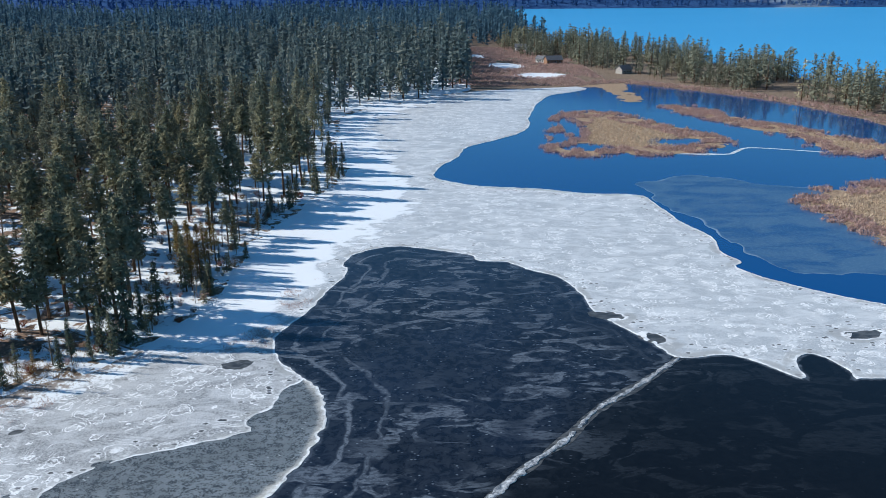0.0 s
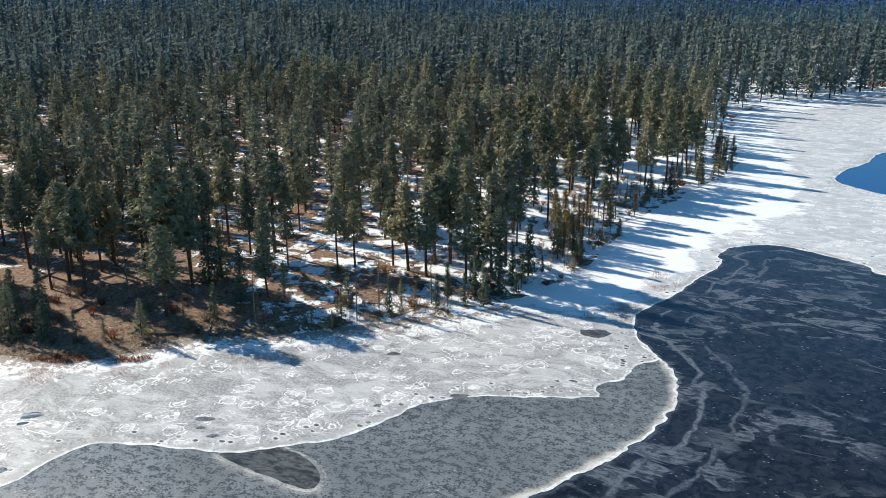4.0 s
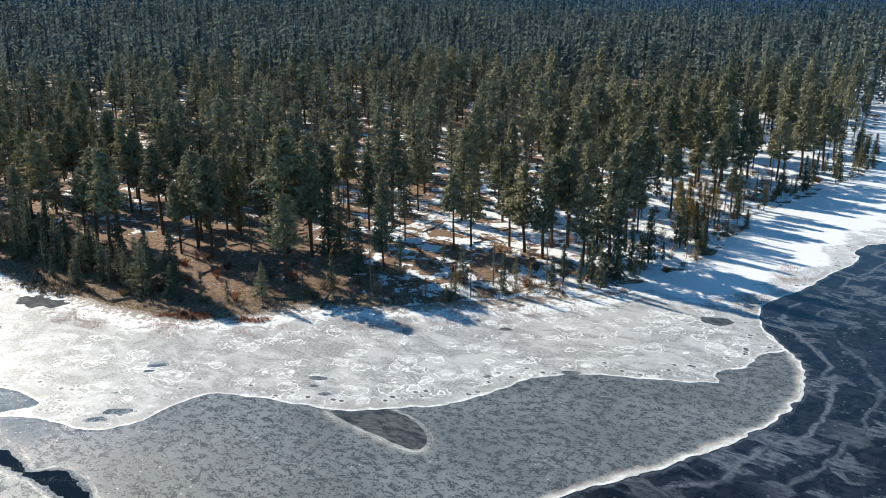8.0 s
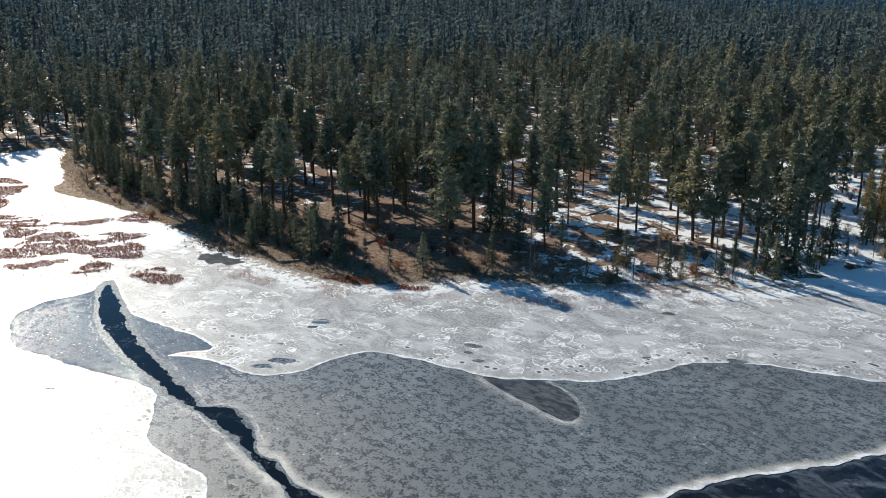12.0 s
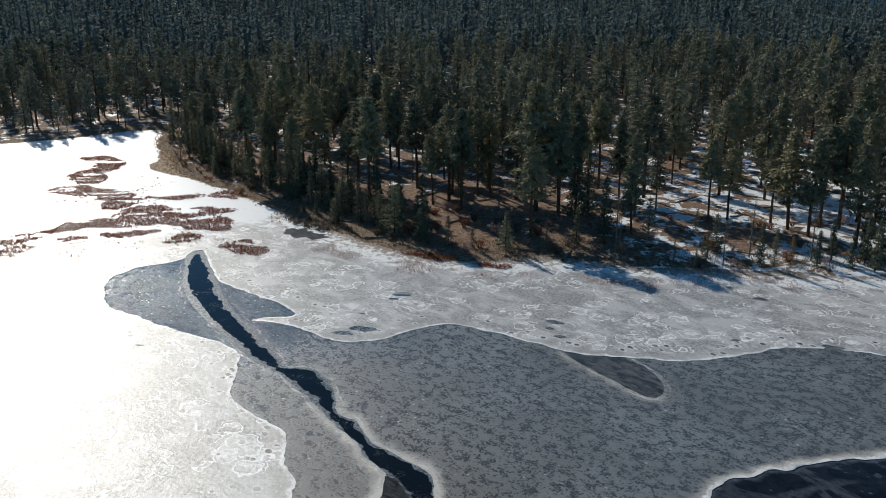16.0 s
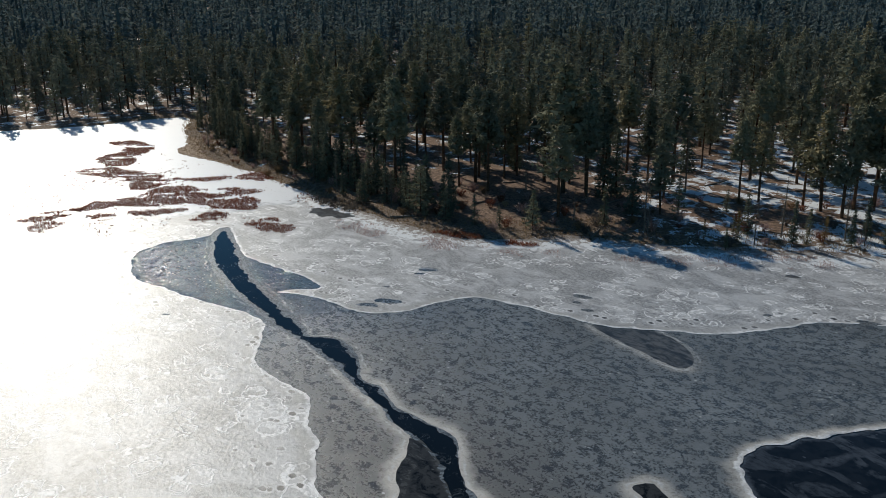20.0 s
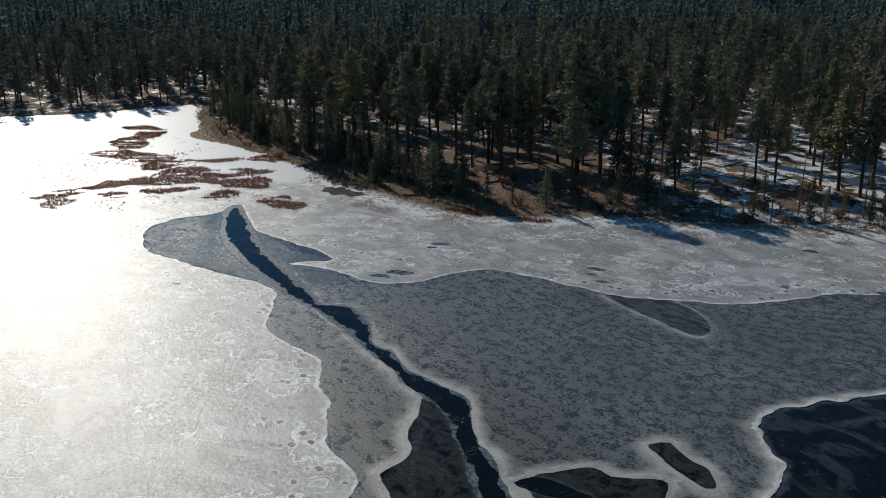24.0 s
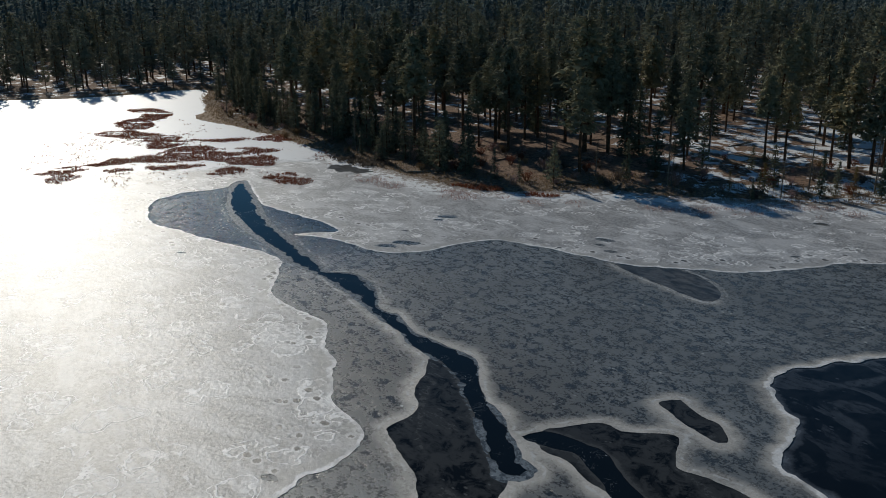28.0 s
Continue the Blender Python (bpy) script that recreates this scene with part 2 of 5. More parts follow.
def mat_grey_ice():
    """Milky grey ice with crisp dark mottling and a wide beige frost along its openings."""
    n = Nodes("milky grey ice", 0.4, 0.5)
    edge, head = n.value("edge"), n.value("frost")
    mottle = n.math("ADD", n.math("MULTIPLY", n.noise(1.25, 6, 0.7, 0.2, n.place(0.8, 1.0, 1)), 0.5), n.math("MULTIPLY", n.noise(0.34, 6, 0.75), 0.5))
    blot = n.ramp(mottle, 0.460, 0.530)
    fine = n.ramp(n.noise(0.25, 5, 0.75), 0.46, 0.57)
    big = n.noise(13, 5, 0.6)
    c = n.mix(blot, (0.036, 0.044, 0.051), (0.196, 0.222, 0.242))
    c = n.mix(n.math("MULTIPLY", fine, 0.35), c, (0.32, 0.34, 0.34))
    c = n.mix(n.ramp(big, 0.36, 0.62, 0.0, 0.45), c, (0.080, 0.089, 0.093))
    c = n.mix(n.math("MULTIPLY", n.value("thin"), 0.8), c, n.mix(blot, (0.014, 0.0155, 0.016), (0.085, 0.090, 0.090)))
    # sky mirrored at the crack's head, put into the ice's colour as blue
    c = n.mix(n.math("MULTIPLY", head, 0.92), c, n.mix(blot, (0.040, 0.072, 0.112), (0.105, 0.160, 0.225)))
    d = n.math("ADD", edge, n.math("MULTIPLY", n.math("SUBTRACT", n.noise(3.0, 3, 0.5), 0.5), 1.8))
    halo = n.math("MULTIPLY", n.math("MULTIPLY", n.ramp(d, 0.4, 1.95, 1.0, 0.0), n.ramp(n.noise(9, 2), 0.34, 0.58, 0.55, 1.0)), n.value("halo"))
    crust = n.math("MULTIPLY", n.math("SUBTRACT", 1.0, n.ramp(n.math("ABSOLUTE", n.math("SUBTRACT", d, 0.55)), 0.05, 0.22)), n.ramp(n.noise(1.8, 4, 0.7), 0.45, 0.60, 0.0, 0.7))
    c = n.mix(halo, c, n.mix(fine, (0.52, 0.50, 0.46), (0.58, 0.56, 0.52)))
    c = n.mix(crust, c, (0.60, 0.62, 0.63))
    jag = n.math("ADD", edge, n.math("MULTIPLY", n.noise(0.55, 6, 0.75), 1.3))
    c = n.mix(n.math("MULTIPLY", n.ramp(jag, 0.98, 1.32, 1.0, 0.0), n.math("MULTIPLY", n.ramp(n.value("outer"), 0.2, 0.8, 0.08, 1.0), n.ramp(n.noise(2.5, 4, 0.65), 0.36, 0.58, 0.3, 1.0))), c, (0.86, 0.87, 0.87))
    v = n.add("ShaderNodeTexVoronoi", Vector=n.place(0.8, 1.0, 1.0), Scale=1.1)
    bub = n.math("MULTIPLY", n.ramp(v.outputs["Distance"], 0.10, 0.20, 1.0, 0.0), n.ramp(n.math("ADD", n.noise(5, 3), n.math("MULTIPLY", head, 0.16)), 0.56, 0.62))
    c = n.mix(n.math("MULTIPLY", bub, 0.75), c, (0.62, 0.64, 0.65))
    n.bump(n.math("ADD", n.noise(0.5, 6, 0.7), n.math("MULTIPLY", blot, 0.5)), 0.4, 0.07)
    return n.done(c, n.math("MULTIPLY", n.ramp(blot, 0, 1, 0.26, 0.45), n.ramp(head, 0.2, 0.9, 1.0, 0.35)))


def mat_frazil():
    """Loose pale slush along the open crack."""
    n = Nodes("pale slush", 0.35, 0.3)
    c = n.mix(n.ramp(n.noise(0.55, 7, 0.75), 0.44, 0.56), (0.030, 0.045, 0.062), (0.20, 0.235, 0.265))
    c = n.mix(n.ramp(n.noise(0.22, 4, 0.7), 0.63, 0.68), c, (0.50, 0.53, 0.55))
    n.bump(n.noise(0.3, 5), 0.6, 0.06)
    return n.done(c)


def mat_thin_ice():
    n = Nodes("thin streaky ice", 0.3, 0.25)
    c = n.mix(n.ramp(n.noise(1.1, 6, 0.7, 0.8, n.place(0.5, 1.2, 1)), 0.40, 0.62), (0.030, 0.032, 0.034), (0.125, 0.128, 0.128))
    n.bump(n.noise(0.6, 4), 0.15, 0.03)
    return n.done(c)


def mat_white_ice(name, dark, light):
    """Snow ice: thawed and frozen again in white rings on grey, with small dark holes towards its edge."""
    n = Nodes(name, 0.45, 0.6)
    edge = n.value("edge")
    grain = n.ramp(n.noise(0.42, 7, 0.80), 0.45, 0.55)
    streak = n.ramp(n.noise(5.5, 5, 0.62, 1.2, n.place(0.7, 1.2, 1)), 0.40, 0.62)
    c = n.mix(streak, dark, light)
    c = n.mix(n.math("MULTIPLY", grain, 0.50), c, (0.66, 0.665, 0.67))
    c = n.mix(n.math("MULTIPLY", n.ramp(n.noise(0.30, 4, 0.7), 0.60, 0.68), 0.55), c, (0.16, 0.16, 0.165))
    warp = n.add("ShaderNodeVectorMath")
    warp.operation = "MULTIPLY_ADD"
    nz = n.add("ShaderNodeTexNoise", Scale=0.35, Detail=3.0)
    n.put(nz.inputs["Vector"], n.place())
    n.put(warp.inputs[0], nz.outputs["Color"])
    warp.inputs[1].default_value = (3.4, 3.4, 0)
    n.put(warp.inputs[2], n.place())
    v = n.add("ShaderNodeTexVoronoi", Vector=warp.outputs[0], Scale=0.25, Randomness=1.0)
    dist = v.outputs["Distance"]
    off = n.add("ShaderNodeVectorMath")
    off.operation = "SUBTRACT"
    n.put(off.inputs[0], warp.outputs[0])
    n.put(off.inputs[1], v.outputs["Position"])
    side = n.add("ShaderNodeVectorMath")
    side.operation = "DOT_PRODUCT"
    n.put(side.inputs[0], off.outputs[0])
    side.inputs[1].default_value = (-0.35, 0.93, 0)
    ragged = n.math("ADD", dist, n.math("ADD", n.math("MULTIPLY", n.math("SUBTRACT", n.noise(0.9, 4, 0.6), 0.5), 0.22), n.math("MULTIPLY", n.math("SUBTRACT", n.noise(8, 3), 0.46), 0.9)))
    moon = n.math("MULTIPLY", n.ramp(ragged, 0.29, 0.36, 1.0, 0.0), n.ramp(side.outputs["Value"], -0.25, 0.35))
    outline = n.math("SUBTRACT", 1.0, n.ramp(n.math("ABSOLUTE", n.math("SUBTRACT", ragged, 0.37)), 0.010, 0.040))
    heart = n.math("MULTIPLY", n.ramp(ragged, 0.03, 0.09, 1.0, 0.0), 0.8)
    field = n.noise(7.5, 4, 0.5, 1.0, n.place(0.8, 1.1, 1))
    level = n.math("ABSOLUTE", n.math("SUBTRACT", n.math("FRACT", n.math("MULTIPLY", field, 11.0)), 0.5))
    flow = n.math("MULTIPLY", n.ramp(level, 0.05, 0.16, 1.0, 0.0), n.ramp(n.noise(1.6, 4, 0.65), 0.40, 0.55))
    flow = n.math("MULTIPLY", flow, n.ramp(n.noise(9, 3), 0.49, 0.60, 0.0, 0.85))
    second = n.math("SUBTRACT", 1.0, n.ramp(n.math("ABSOLUTE", n.math("SUBTRACT", ragged, 0.50)), 0.008, 0.030))
    outline = n.math("MAXIMUM", outline, n.math("MULTIPLY", second, n.ramp(n.noise(3, 2), 0.48, 0.56)))
    some = n.ramp(n.add("ShaderNodeSeparateColor", Color=v.outputs["Color"]).outputs[0], 0.28, 0.36)
    moon = n.math("MULTIPLY", moon, n.ramp(n.noise(0.8, 5, 0.7), 0.42, 0.60, 0.15, 0.85))
    rings = n.math("MULTIPLY", n.math("MAXIMUM", n.math("MAXIMUM", moon, heart), outline), some)
    rings = n.math("MULTIPLY", n.math("MAXIMUM", rings, flow), n.ramp(n.noise(0.7, 5, 0.7), 0.24, 0.40))
    rings = n.math("MULTIPLY", rings, n.ramp(n.noise(18, 2), 0.20, 0.40, 0.6, 1.0))
    c = n.mix(n.math("MULTIPLY", rings, 0.95), c, (0.92, 0.925, 0.93))
    v2 = n.add("ShaderNodeTexVoronoi", Vector=n.place(0.75, 1.0, 1.0), Scale=0.60)
    near_edge = n.ramp(n.math("ADD", edge, n.math("MULTIPLY", n.noise(5, 3), 24.0)), 14.0, 21.0, 1.0, 0.0)
    hole = n.math("ADD", v2.outputs["Distance"], n.math("MULTIPLY", n.noise(0.4, 4, 0.65), 0.30))
    pit = n.math("MULTIPLY", n.ramp(hole, 0.32, 0.40, 1.0, 0.0), near_edge)
    halo = n.math("MULTIPLY", n.math("MULTIPLY", n.ramp(hole, 0.36, 0.54, 1.0, 0.0), near_edge), 0.75)
    c = n.mix(halo, c, (0.82, 0.83, 0.84))
    c = n.mix(n.math("MULTIPLY", pit, 0.96), c, (0.028, 0.028, 0.030))
    d = n.math("ADD", edge, n.math("MULTIPLY", n.math("SUBTRACT", n.noise(0.8, 5, 0.7), 0.5), 1.1))
    c = n.mix(n.math("MULTIPLY", n.ramp(d, 1.4, 2.4, 0.7, 0.0), n.ramp(n.noise(8, 3), 0.44, 0.56)), c, (0.36, 0.36, 0.35))
    c = n.mix(n.math("MULTIPLY", n.ramp(d, 0.25, 0.62, 0.98, 0.0), n.ramp(n.noise(3, 5, 0.65), 0.40, 0.60, 0.40, 1.0)), c, (0.90, 0.905, 0.91))
    drift = n.math("ADD", n.value("litter"), n.math("MULTIPLY", n.math("SUBTRACT", n.noise(4.0, 6, 0.65, 0.5, n.place(0.7, 1.1, 1)), 0.5), 2.2))
    c = n.mix(n.ramp(drift, 0.30, 0.52), c, (0.86, 0.885, 0.90))
    dirt = n.math("ADD", n.value("litter"), n.math("MULTIPLY", n.math("SUBTRACT", n.noise(1.3, 7, 0.78), 0.5), 2.4))
    c = n.mix(n.ramp(dirt, 0.62, 0.84, 0.0, 0.85), c, n.mix(n.noise(0.3, 3), (0.07, 0.045, 0.03), (0.30, 0.22, 0.16)))
    n.bump(n.math("ADD", n.noise(0.6, 7, 0.72), n.math("MULTIPLY", rings, 0.2)), 0.75, 0.10)
    return n.done(c, 0.44)


def mat_ridge():
    """Rubble of broken ice, white on grey."""
    n = Nodes("broken ridge ice", 0.5, 0.3)
    d = n.math("ADD", n.value("edge"), n.math("MULTIPLY", n.math("SUBTRACT", n.noise(0.8, 5, 0.7), 0.5), 1.1))
    c = n.mix(n.ramp(n.noise(0.5, 6, 0.75), 0.42, 0.58), (0.12, 0.135, 0.155), (0.46, 0.48, 0.50))
    c = n.mix(n.math("MULTIPLY", n.ramp(d, 0.35, 0.65), n.ramp(n.noise(2, 5, 0.7), 0.42, 0.58, 0.1, 0.85)), c, (0.70, 0.72, 0.74))
    n.bump(n.noise(0.35, 5, 0.7), 0.8, 0.15)
    return n.done(c)


def mat_snow():
    n = Nodes("wind-packed snow", 0.44, 0.5)
    c = n.mix(n.noise(3, 5), (0.84, 0.875, 0.905), (0.90, 0.92, 0.935))
    grit = n.math("MULTIPLY", n.ramp(n.noise(0.35, 3, 0.7), 0.62, 0.72), n.ramp(n.noise(8, 3), 0.5, 0.65))
    c = n.mix(grit, c, (0.30, 0.24, 0.19))
    rim = n.math("ADD", n.value("edge"), n.math("MULTIPLY", n.math("SUBTRACT", n.noise(2.2, 6, 0.72, 0.4, n.place(0.6, 1.3, 1)), 0.5), 14.0))
    c = n.mix(n.ramp(rim, 0.6, 3.4, 1.0, 0.0), c, n.mix(n.ramp(n.noise(0.5, 6, 0.78), 0.44, 0.58), (0.42, 0.445, 0.47), (0.68, 0.70, 0.72)))
    n.bump(n.noise(0.8, 5), 0.4, 0.12)
    return n.done(c)


def mat_ground():
    """Forest floor of needles and dead grass; snow lies in patches where 'snow' says so."""
    n = Nodes("forest floor", 0.9, 0.15)
    duff = n.mix(n.ramp(n.noise(0.8, 7, 0.8), 0.38, 0.62), (0.080, 0.052, 0.037), (0.37, 0.245, 0.170))
    duff = n.mix(n.ramp(n.noise(7, 3), 0.4, 0.65, 0.0, 0.6), duff, (0.23, 0.150, 0.105))
    duff = n.mix(n.ramp(n.noise(0.45, 4, 0.75), 0.56, 0.64, 0.0, 0.8), duff, (0.045, 0.034, 0.028))
    duff = n.mix(n.ramp(n.noise(0.7, 5, 0.75, 0.5), 0.60, 0.66, 0.0, 0.7), duff, (0.42, 0.33, 0.26))
    grass = n.mix(n.ramp(n.noise(0.6, 7, 0.8), 0.38, 0.62), (0.07, 0.05, 0.037), (0.34, 0.255, 0.185))
    c = n.mix(n.value("grass"), duff, grass)
    patch = n.math("ADD", n.value("snow"), n.math("MULTIPLY", n.math("SUBTRACT", n.noise(5.0, 7, 0.70, 0.4), 0.5), 3.0))
    mask = n.ramp(patch, 0.46, 0.56)
    c = n.mix(mask, c, n.mix(n.noise(2, 4), (0.78, 0.82, 0.86), (0.89, 0.91, 0.92)))
    n.bump(n.math("ADD", n.noise(0.4, 5, 0.7), n.math("MULTIPLY", mask, 0.6)), 0.6, 0.15)
    return n.done(c, n.ramp(mask, 0, 1, 0.92, 0.6))


def mat_haze_hill():
    n = Nodes("far wooded hills with painted haze", 0.95, 0.05)
    # the blue is distant haze painted over dark woods and pale clearings
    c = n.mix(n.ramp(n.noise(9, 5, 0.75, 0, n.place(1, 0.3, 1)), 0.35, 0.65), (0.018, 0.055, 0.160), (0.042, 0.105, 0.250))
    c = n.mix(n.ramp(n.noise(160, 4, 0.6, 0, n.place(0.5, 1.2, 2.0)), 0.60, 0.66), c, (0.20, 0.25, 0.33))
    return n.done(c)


def mat_leaf(name, dark, light, tip, through_light=0.35):
    n = Nodes(name, 0.85, 0.04)
    info = n.add("ShaderNodeObjectInfo")
    tint = n.math("FRACT", n.math("ADD", info.outputs["Random"], n.value("tint")))
    c = n.mix(tint, dark, light)
    c = n.mix(n.ramp(tint, 0.86, 0.98, 0.0, 0.7), c, tip)
    c = n.mix(n.ramp(n.noise(0.9, 2), 0.35, 0.7, 0.0, 0.5), c, light)
    n.done(c)
    glow = n.add("ShaderNodeBsdfTranslucent")
    n.put(glow.inputs["Color"], c)
    both = n.add("ShaderNodeMixShader")
    both.inputs[0].default_value = through_light
    n.put(both.inputs[1], n.bsdf.outputs[0])
    n.put(both.inputs[2], glow.outputs[0])
    n.tree.links.new(both.outputs[0], n.tree.nodes["Material Output"].inputs["Surface"])
    return n.mat


def mat_plain(name, a, b, size=0.5, roughness=0.85, bump=0.3):
    n = Nodes(name, roughness, 0.2)
    c = n.mix(n.ramp(n.noise(size, 4, 0.65), 0.3, 0.7), a, b)
    if bump:
        n.bump(n.noise(size * 0.5, 4), bump, size * 0.1)
    return n.done(c)


LEAD, LAKE = mat_lead(), mat_lake()
DARK_ICE = mat_dark_ice("clear dark ice of the bay", (0.0045, 0.0053, 0.0062), (0.0120, 0.0215, 0.0440), (0.29, 0.34, 0.41), 0.16, 0.05)
BLACK_ICE = mat_dark_ice("clear black ice", (0.0042, 0.0048, 0.0050), (0.0095, 0.0105, 0.0110), (0.18, 0.187, 0.19), 0.12, 0.30)
FILM_ICE = mat_film()
WATER, GREY_ICE, WHITE_ICE, SNOW = mat_water(), mat_grey_ice(), mat_white_ice("snow-white ice", (0.22, 0.225, 0.23), (0.50, 0.507, 0.515)), mat_snow()
PALE_ICE = mat_white_ice("pale frosted ice", (0.40, 0.43, 0.455), (0.62, 0.645, 0.665))
GROUND, HAZE_HILL = mat_ground(), mat_haze_hill()
PINE = mat_leaf("pine needles", (0.128, 0.136, 0.100), (0.265, 0.250, 0.155), (0.33, 0.27, 0.15), 0.13)
FIR = mat_leaf("fir needles", (0.086, 0.104, 0.078), (0.165, 0.172, 0.115), (0.21, 0.19, 0.11), 0.12)
# aerial haze is put into the needles' colour, bluer with distance
THIN_HAZE_PINE = mat_leaf("needles with light haze in their colour", (0.092, 0.134, 0.142), (0.180, 0.216, 0.202), (0.22, 0.22, 0.17), 0.30)
HAZE_PINE = mat_leaf("needles with blue haze in their colour", (0.056, 0.116, 0.165), (0.112, 0.182, 0.222), (0.12, 0.19, 0.22), 0.42)
MID_PINE = mat_leaf("needles of the deeper forest", (0.126, 0.142, 0.118), (0.252, 0.250, 0.172), (0.31, 0.27, 0.16), 0.17)
THIN_ICE, FRAZIL, RIDGE_ICE = mat_thin_ice(), mat_frazil(), mat_ridge()
LARCH = mat_leaf("bare golden twigs", (0.16, 0.11, 0.045), (0.26, 0.19, 0.07), (0.30, 0.22, 0.08))
TWIG = mat_leaf("grey bare twigs", (0.10, 0.085, 0.07), (0.17, 0.145, 0.12), (0.2, 0.17, 0.14))
BARK = mat_plain("pine bark", (0.055, 0.032, 0.020), (0.17, 0.095, 0.055), 0.5)
DEAD_WOOD = mat_plain("weathered dead wood", (0.11, 0.088, 0.068), (0.25, 0.205, 0.16), 0.5)
SEDGE = mat_leaf("red-brown sedge", (0.16, 0.052, 0.030), (0.27, 0.105, 0.062), (0.30, 0.15, 0.085))
REED = mat_leaf("golden reeds", (0.44, 0.330, 0.225), (0.62, 0.49, 0.36), (0.66, 0.54, 0.40))
STRAW = mat_leaf("dead straw grass", (0.17, 0.11, 0.06), (0.32, 0.22, 0.12), (0.40, 0.30, 0.18))
MATTED = mat_plain("matted dead reeds", (0.20, 0.13, 0.09), (0.46, 0.34, 0.22), 1.2)
BRUSH = mat_leaf("red-brown willow brush", (0.33, 0.215, 0.190), (0.52, 0.365, 0.325), (0.56, 0.42, 0.36))

# ---- the plan: shores and ice edges, in metres from the point under the camera ----
SHORE_NORTH = [(30, 540), (6, 522), (-24, 482), (-46, 450), (-49, 410), (-45, 370), (-36, 325), (-36, 296), (-40, 270), (-46, 247), (-50, 225), (-50, 202), (-50, 181),
               (-53, 167), (-57, 156), (-64, 144), (-71, 136), (-79, 128), (-89, 119), (-103, 111), (-109, 102), (-120, 92), (-143, 89), (-172, 88), (-200, 87), (-226, 88), (-262, 98), (-290, 108),
               (-292, 90), (-294, 70), (-299, 55), (-306, 40), (-318, 5), (-330, -60), (-330, -600)]
SHORE_FAR = [(-5000, -600), (-5000, 5000), (5000, 5000), (5000, 1500), (2500, 1800), (930, 1870), (500, 1890), (141, 1870), (112, 1400), (106, 960), (114, 905),
             (150, 870), (188, 780), (222, 690), (252, 560), (272, 440), (285, 300), (300, 100), (300, -400), (240, -400), (240, 100), (235, 250), (222, 330), (208, 400),
             (203, 429), (191, 470), (172, 506), (147, 539), (118, 570), (79, 553)]
LAND = curve(SHORE_NORTH + SHORE_FAR)
WHITE_EAST = [(75, 560), (91, 543), (75, 524), (61, 507), (46, 447), (41, 403), (29, 377), (11, 355), (7, 337), (-3, 307), (0, 294), (13, 284), (33, 279), (49, 272), (63, 270), (66, 261),
              (68, 240), (73, 223), (71, 210), (74, 202), (71, 197), (80, 185), (95, 172), (125, 160)]
WHITE_SOUTH = [(125, 130), (78, 137), (72, 136), (73, 140), (69, 147), (65, 144), (64, 137), (62, 138), (57, 144), (53, 147), (44, 146), (40, 153), (36, 161), (32, 168), (31, 178),
               (27, 191), (21, 196), (16, 202), (9, 204), (7, 209), (-5, 214), (-14, 216), (-22, 210), (-25, 201), (-23, 197), (-26, 183), (-28, 173), (-32, 162), (-33, 156), (-31, 147),
               (-27, 141), (-24.5, 137.5)]
WHITE_WEST = [(-28, 134), (-28.5, 128), (-32, 123), (-30.5, 120), (-38, 116), (-49, 111), (-55, 105), (-57, 99), (-61, 91), (-66, 86.5), (-73, 81), (-80, 79), (-86, 77.5), (-92, 74), (-93, 66),
              (-94, 62), (-97, 58.3), (-104, 56.8), (-109, 54.8), (-112, 52), (-111, 55.5), (-109, 58.8), (-113, 59.7), (-119, 58.6), (-127, 57.2), (-133, 56.6), (-140, 58.2), (-147, 60.6), (-151, 61),
              (-147, 57), (-147, 52), (-147.5, 48.5), (-144, 42.5), (-137.5, 39.4), (-131, 38), (-124, 40), (-116, 42), (-108, 45.2), (-102, 45.8), (-98.5, 44.3)]
WHITE_BANK = [(-94, 41), (-89.6, 39.2), (-84, 39.2), (-79.3, 40), (-75.4, 38.4), (-72, 36.6), (-69, 35.9), (-66, 33.8), (-62, 31.5), (-59, 31), (-55, 31), (-53.5, 29.4), (-52.6, 27), (-52, 24.5), (-52.5, 23), (-51, 20), (-48, 0), (-48, -60), (-350, -60), (-350, 130),
              (-150, 130), (-110, 150), (-90, 200), (-90, 480), (0, 560)]
GREY = [(-19, 125), (-21, 133), (-25, 139), (-32, 145), (-45, 130), (-80, 105), (-110, 75), (-140, 62), (-170, 60), (-170, 20), (-100, 20), (-70, 10), (-40, -10), (-10, 10), (-22, 50), (-26.3, 53.3), (-28.2, 53.5), (-30.3, 53.9),
        (-31.5, 55), (-32.2, 57.6), (-32.7, 59.2), (-34, 61.4), (-35.3, 62.1), (-36.2, 62.2), (-37.1, 63.2), (-38.9, 64.5), (-40.1, 65.8), (-40.6, 68.1), (-39.8, 71.6), (-38.2, 75.9), (-36.3, 80.3), (-31, 89), (-27, 96), (-23, 105), (-20, 113)]
CRACK = [(-149.5, 61.5), (-145.5, 60.2), (-135.3, 57.2), (-129.2, 55.3), (-122.3, 53.2), (-115.4, 51.8), (-108.8, 50.7), (-102.8, 49.8), (-97.3, 49), (-93.6, 48.2), (-91, 50.6), (-86.7, 50.5), (-82.5, 48.9),
         (-78.4, 46.7), (-75.6, 47.4), (-73.5, 46.6), (-69.8, 46), (-64.5, 46.7), (-61, 46.7), (-57.6, 44.8), (-54.6, 42.8), (-50.8, 41.5), (-47.7, 40), (-45.2, 38.8), (-44.2, 38), (-42.5, 38.2)]
